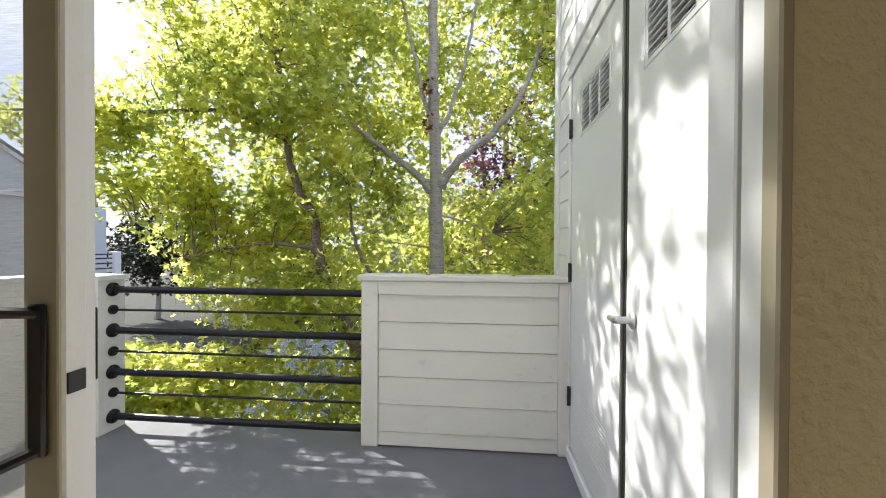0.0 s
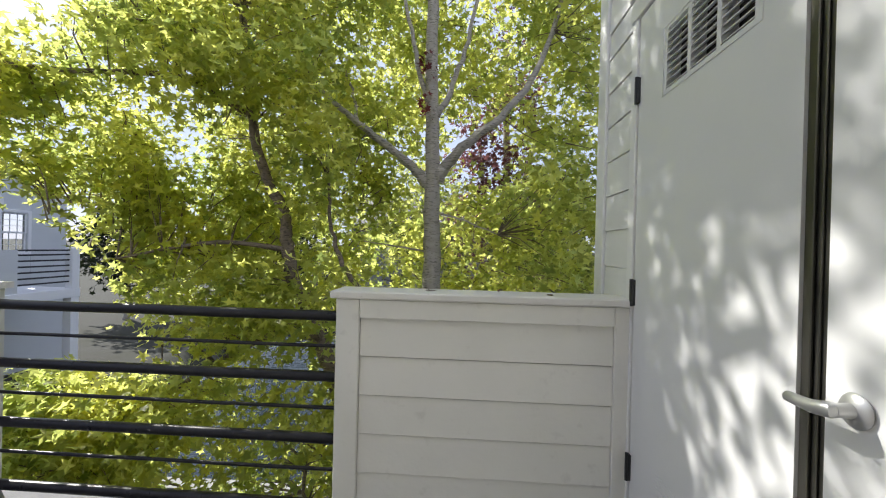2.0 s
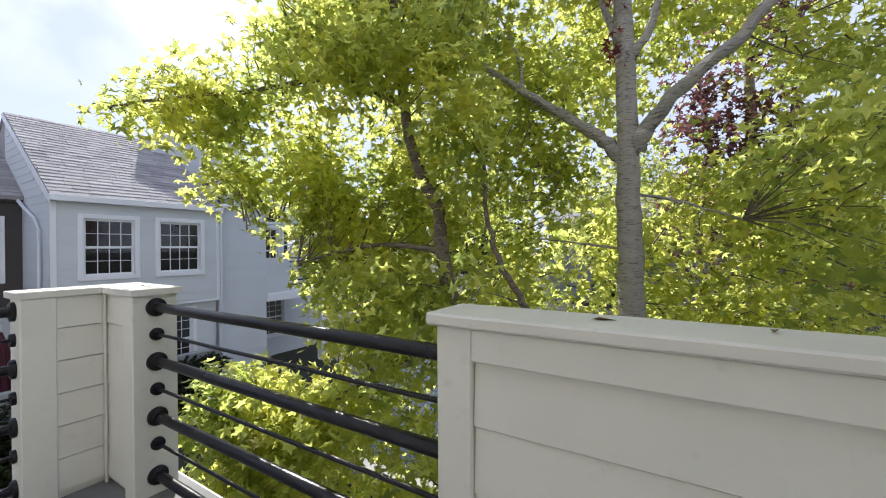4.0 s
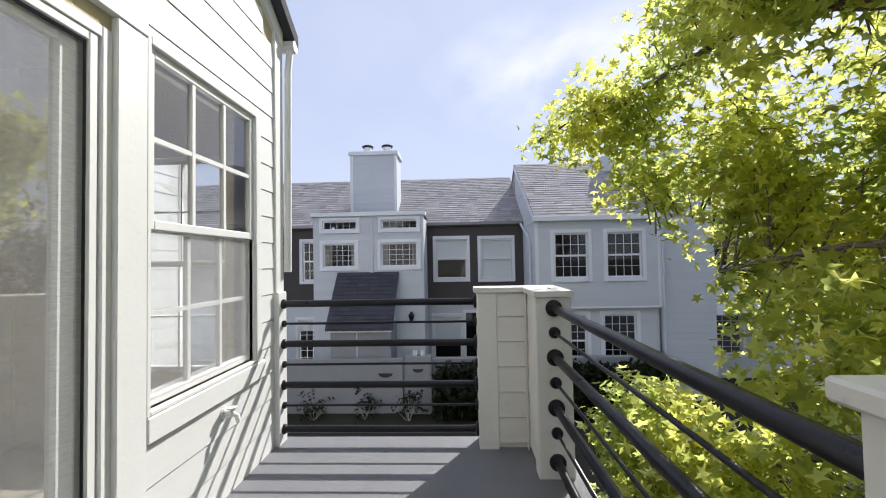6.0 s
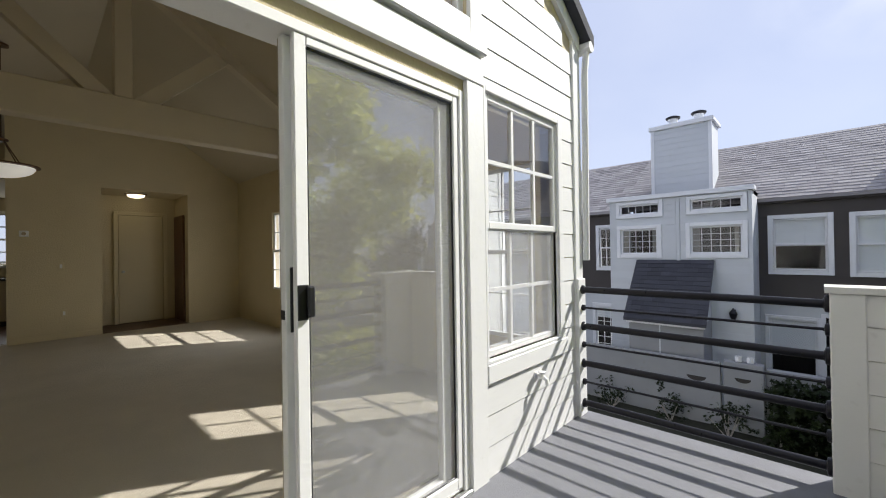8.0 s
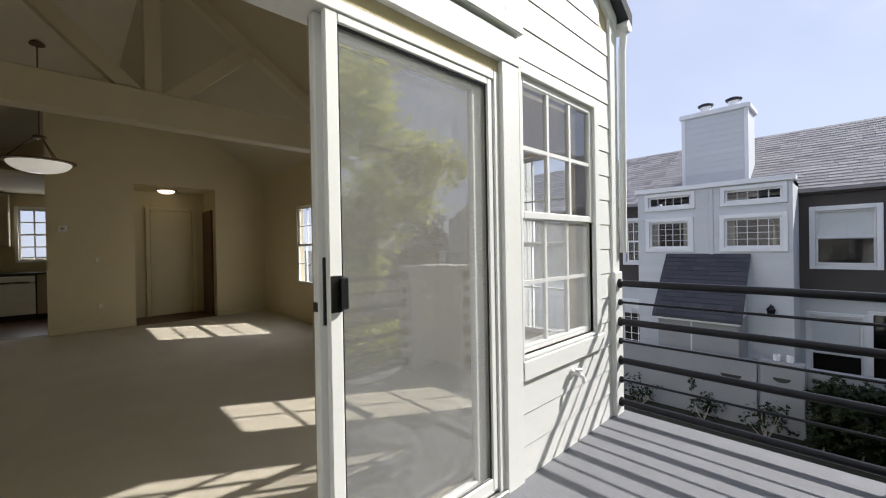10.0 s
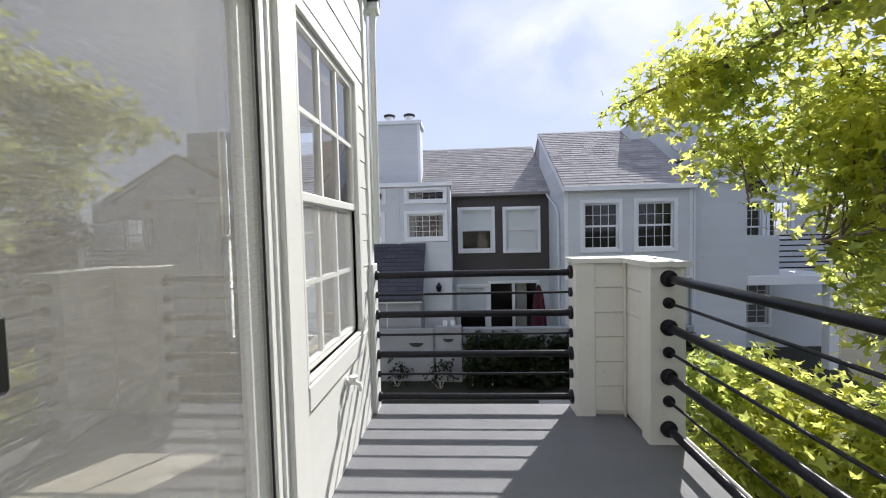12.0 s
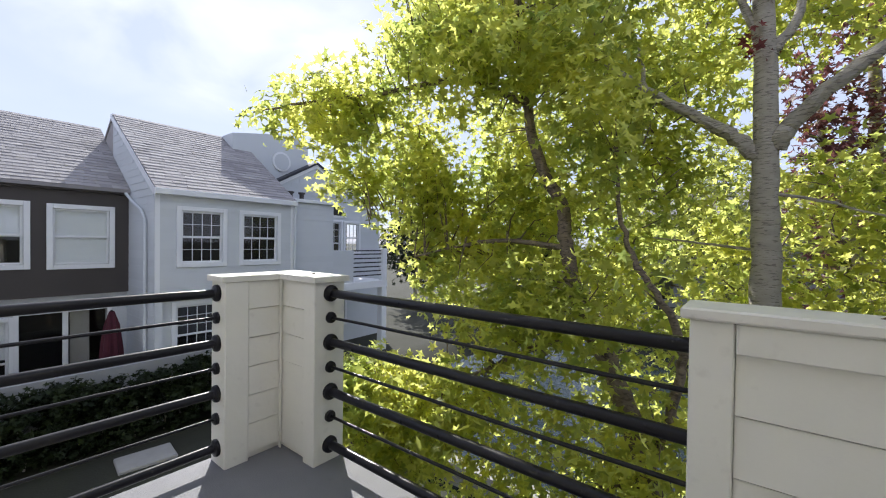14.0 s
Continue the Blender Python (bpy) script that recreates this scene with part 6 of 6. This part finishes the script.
tree("sweetgum_tree", "sweetgum tree with a leaning forked trunk and yellow-green leaves", (-1.15, 3.9, GROUND),
     ([(-1.0, 3.95, GROUND - 0.3), (-1.10, 3.9, -1.2), (-1.21, 3.86, -0.3), (-1.31, 3.85, 0.06), (-1.48, 3.85, 0.46), (-1.64, 3.85, 0.75), (-1.79, 3.86, 1.2), (-1.84, 3.87, 1.56), (-2.02, 3.86, 1.93), (-2.16, 3.86, 2.5), (-2.23, 3.86, 3.17), (-2.36, 3.9, 4.3), (-2.5, 4.0, 6.2)], (0.092, 0.020)),
     [([(-1.18, 3.86, -0.2), (-1.03, 3.82, 0.45), (-1.08, 3.80, 0.80), (-1.28, 3.80, 1.13), (-1.39, 3.82, 1.42), (-1.45, 3.9, 1.9)], 0.034, 0.012),
      ([(-2.14, 3.86, 2.4), (-2.6, 3.6, 2.62), (-3.1, 3.2, 2.5), (-3.55, 2.75, 2.38), (-3.85, 2.5, 2.3)], 0.030, 0.006),
      ([(-2.2, 3.86, 2.9), (-2.7, 3.7, 3.1), (-3.2, 3.5, 3.05)], 0.026, 0.008),
      ([(-2.24, 3.86, 3.3), (-2.8, 3.7, 4.0), (-3.2, 3.5, 4.7)], 0.028, 0.01),
      ([(-1.80, 3.86, 1.25), (-2.4, 3.8, 1.3), (-3.1, 3.6, 1.15)], 0.026, 0.008),
      ([(-1.6, 3.85, 0.68), (-2.3, 3.7, 0.3), (-3.0, 3.4, -0.2), (-3.4, 3.1, -0.5)], 0.028, 0.009),
      ([(-1.25, 3.85, -0.2), (-1.5, 3.6, -0.5), (-1.3, 3.4, -0.8)], 0.022, 0.008)],
     [(-2.3, 4.9, 2.2, 1.25, 0.8, 1.8, 330), (-2.8, 4.4, 1.35, 0.9, 0.75, 1.15, 190), (-2.95, 3.8, 2.6, 0.75, 0.7, 0.65, 130), (-3.45, 3.05, 2.34, 0.45, 0.5, 0.26, 62),
      (-3.76, 2.60, 2.26, 0.19, 0.18, 0.10, 13), (-3.55, 3.3, 1.85, 0.28, 0.25, 0.22, 22), (-2.5, 4.5, 4.0, 0.95, 0.9, 0.9, 190), (-2.4, 4.7, 5.6, 1.2, 1.2, 1.1, 170), (-3.1, 4.1, 3.4, 0.55, 0.6, 0.5, 75),
      (-3.35, 4.1, 1.75, 0.5, 0.6, 1.05, 150), (-1.4, 4.3, 3.9, 0.6, 0.5, 0.8, 60), (-2.7, 4.1, -0.3, 1.0, 0.7, 0.5, 70), (-3.2, 3.4, -0.6, 0.7, 0.5, 0.45, 125),
      (-2.0, 3.8, -1.0, 1.0, 0.5, 0.5, 62), (-3.2, 3.2, -0.02, 0.5, 0.32, 0.28, 70), (-2.5, 3.3, 0.0, 0.4, 0.3, 0.25, 40), (-1.3, 3.6, -0.2, 0.6, 0.4, 0.5, 45), (-1.6, 4.8, 0.6, 0.8, 0.6, 1.0, 110), (-1.4, 4.9, 2.2, 0.55, 0.5, 0.9, 60), (-3.1, 3.4, 3.9, 0.5, 0.45, 0.3, 36),
      # high clumps above the view, added to dapple the closet doors and door jamb
      (-2.5, 2.9, 3.4, 0.5, 0.35, 0.28, 50), (-2.55, 3.75, 4.55, 0.45, 0.5, 0.45, 150), (-2.5, 2.85, 5.05, 0.5, 0.4, 0.3, 75), (-3.5, 2.9, 5.1, 0.3, 0.3, 0.65, 60), (-3.1, 4.3, 2.1, 0.5, 0.5, 0.6, 60),
      (-1.75, 3.7, 2.75, 0.42, 0.35, 0.5, 48), (-1.55, 3.75, 2.0, 0.22, 0.3, 0.42, 26), (-2.2, 3.6, 0.8, 0.45, 0.3, 0.5, 42),
      (-1.68, 3.42, 0.80, 0.32, 0.22, 0.36, 26), (-2.25, 3.42, 2.65, 0.4, 0.3, 0.42, 34), (-1.25, 3.4, 1.0, 0.2, 0.2, 0.22, 7), (-2.2, 3.45, 3.4, 0.35, 0.25, 0.4, 22)],
     0.056, M_LEAF, 12, spread=0.32, per=22, keep=clear_of_trunk, bark=M_BARK2)

# red leaf sprays on the straight trunk
for z_ in (3.10, 2.68):
    r_ = thing("red_leaf_spray", (-0.65, 4.52, z_), "small spray of red leaves on the trunk", "leaves", "red sprays")
    leaves("leaf_cluster", [(-0.65, 4.52, z_), (-0.70, 4.52, z_ + 0.08)], 0.05, M_REDLEAF, r_, np.random.default_rng(5), 0.12, 12)


def far_tree(name, label, x, y, height, width, material, seed, count, size=0.16, per=12, spread=0.55):
    blobs = [(x, y, GROUND + height * 0.62, width, width, height * 0.36, count), (x + width * 0.4, y - width * 0.3, GROUND + height * 0.42, width * 0.7, width * 0.7, height * 0.22, count // 3),
             (x - width * 0.5, y, GROUND + height * 0.5, width * 0.6, width * 0.6, height * 0.25, count // 3)]
    return tree(name, label, (x, y, GROUND), ([(x, y, GROUND - 0.2), (x + 0.1, y, GROUND + height * 0.35), (x, y, GROUND + height * 0.85)], (0.16, 0.03)),
                [([(x, y, GROUND + height * 0.35), (x + width * 0.4, y, GROUND + height * 0.55), (x + width * 0.7, y, GROUND + height * 0.65)], 0.06, 0.02),
                 ([(x, y, GROUND + height * 0.4), (x - width * 0.4, y, GROUND + height * 0.55), (x - width * 0.6, y + 0.3, GROUND + height * 0.7)], 0.06, 0.02)],
                blobs, size, material, seed, spread, per, 0.012)


far_tree("plum_tree", "purple leaved plum tree beyond the pond bank", 0.35, 7.6, 9.0, 0.8, M_PLUM, 21, 150, 0.07, 14, 0.33)
far_tree("far_tree", "green broadleaf tree across the pond", 3.5, 21.0, 8.5, 3.0, M_LEAF2, 22, 330)
far_tree("far_tree", "green broadleaf tree across the pond", -3.0, 24.0, 9.5, 3.4, M_LEAF2, 23, 330)
far_tree("far_tree", "dark green tree beside the far lawn", -10.5, 22.0, 7.5, 2.6, M_LEAFD, 24, 260)
far_tree("far_tree", "green broadleaf tree across the pond", 9.0, 19.0, 8.0, 3.0, M_LEAF2, 25, 300)
far_tree("far_tree", "dark green tree behind the terrace", -17.0, 19.0, 7.0, 2.4, M_LEAFD, 26, 200)


def build_plants():
    rng = np.random.default_rng(31)
    h = thing("hedge", (-10.2, 2.5, GROUND), "clipped hedge before the patio wall, painted dark for shade", "hedge")
    c = rng.uniform((-10.45, 1.2, GROUND + 0.1), (-9.8, 6.8, GROUND + 1.28), (760, 3))
    # leaf colour carries the shade here
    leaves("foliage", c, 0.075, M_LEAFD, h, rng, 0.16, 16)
    st = Shape()
    for y in np.arange(1.3, 6.8, 0.5):
        st.tube([(-10.2, y, GROUND - 0.05), (-10.2, y + 0.05, GROUND + 0.6)], 0.02, 5)
    part("undergrowth", st, M_BARK, h)
    for x, y, s in ((-10.1, -1.9, 0.5), (-10.15, -0.6, 0.55), (-10.0, 0.5, 0.6), (-9.9, -3.0, 0.5), (-9.8, 7.6, 0.8)):
        b = thing("shrub", (x, y, GROUND), "small leggy garden shrub by the wall", "shrub", "wall shrubs")
        c = rng.normal((x, y, GROUND + s * 0.7), (0.18, 0.2, s * 0.28), (26, 3))
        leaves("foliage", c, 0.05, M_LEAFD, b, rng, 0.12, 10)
        sm = Shape()
        for k in range(8):
            sm.tube([(x, y, GROUND - 0.05), tuple(c[k])], 0.01, 4)
        part("undergrowth", sm, M_BARK, b)


build_plants()


def build_far_bank():
    hb = thing("far_house", (-2.0, 33.0, GROUND), "pale house across the pond, half hidden by trees", "house")
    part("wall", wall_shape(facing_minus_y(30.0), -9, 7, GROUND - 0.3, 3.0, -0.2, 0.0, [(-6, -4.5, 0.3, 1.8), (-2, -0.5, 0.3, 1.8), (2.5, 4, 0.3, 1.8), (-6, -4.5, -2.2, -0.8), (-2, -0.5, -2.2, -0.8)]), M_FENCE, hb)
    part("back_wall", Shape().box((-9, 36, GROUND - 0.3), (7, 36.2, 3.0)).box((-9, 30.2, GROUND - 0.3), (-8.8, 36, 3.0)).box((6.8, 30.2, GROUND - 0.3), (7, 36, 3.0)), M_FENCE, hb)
    part("roof", Shape(facing_x(-9.6)).prism([(29.4, 2.9), (33.1, 5.2), (36.8, 2.9), (36.8, 2.75), (33.1, 5.0), (29.4, 2.75)], 0.0, 17.2), M_SHINGLE, hb)


build_far_bank()
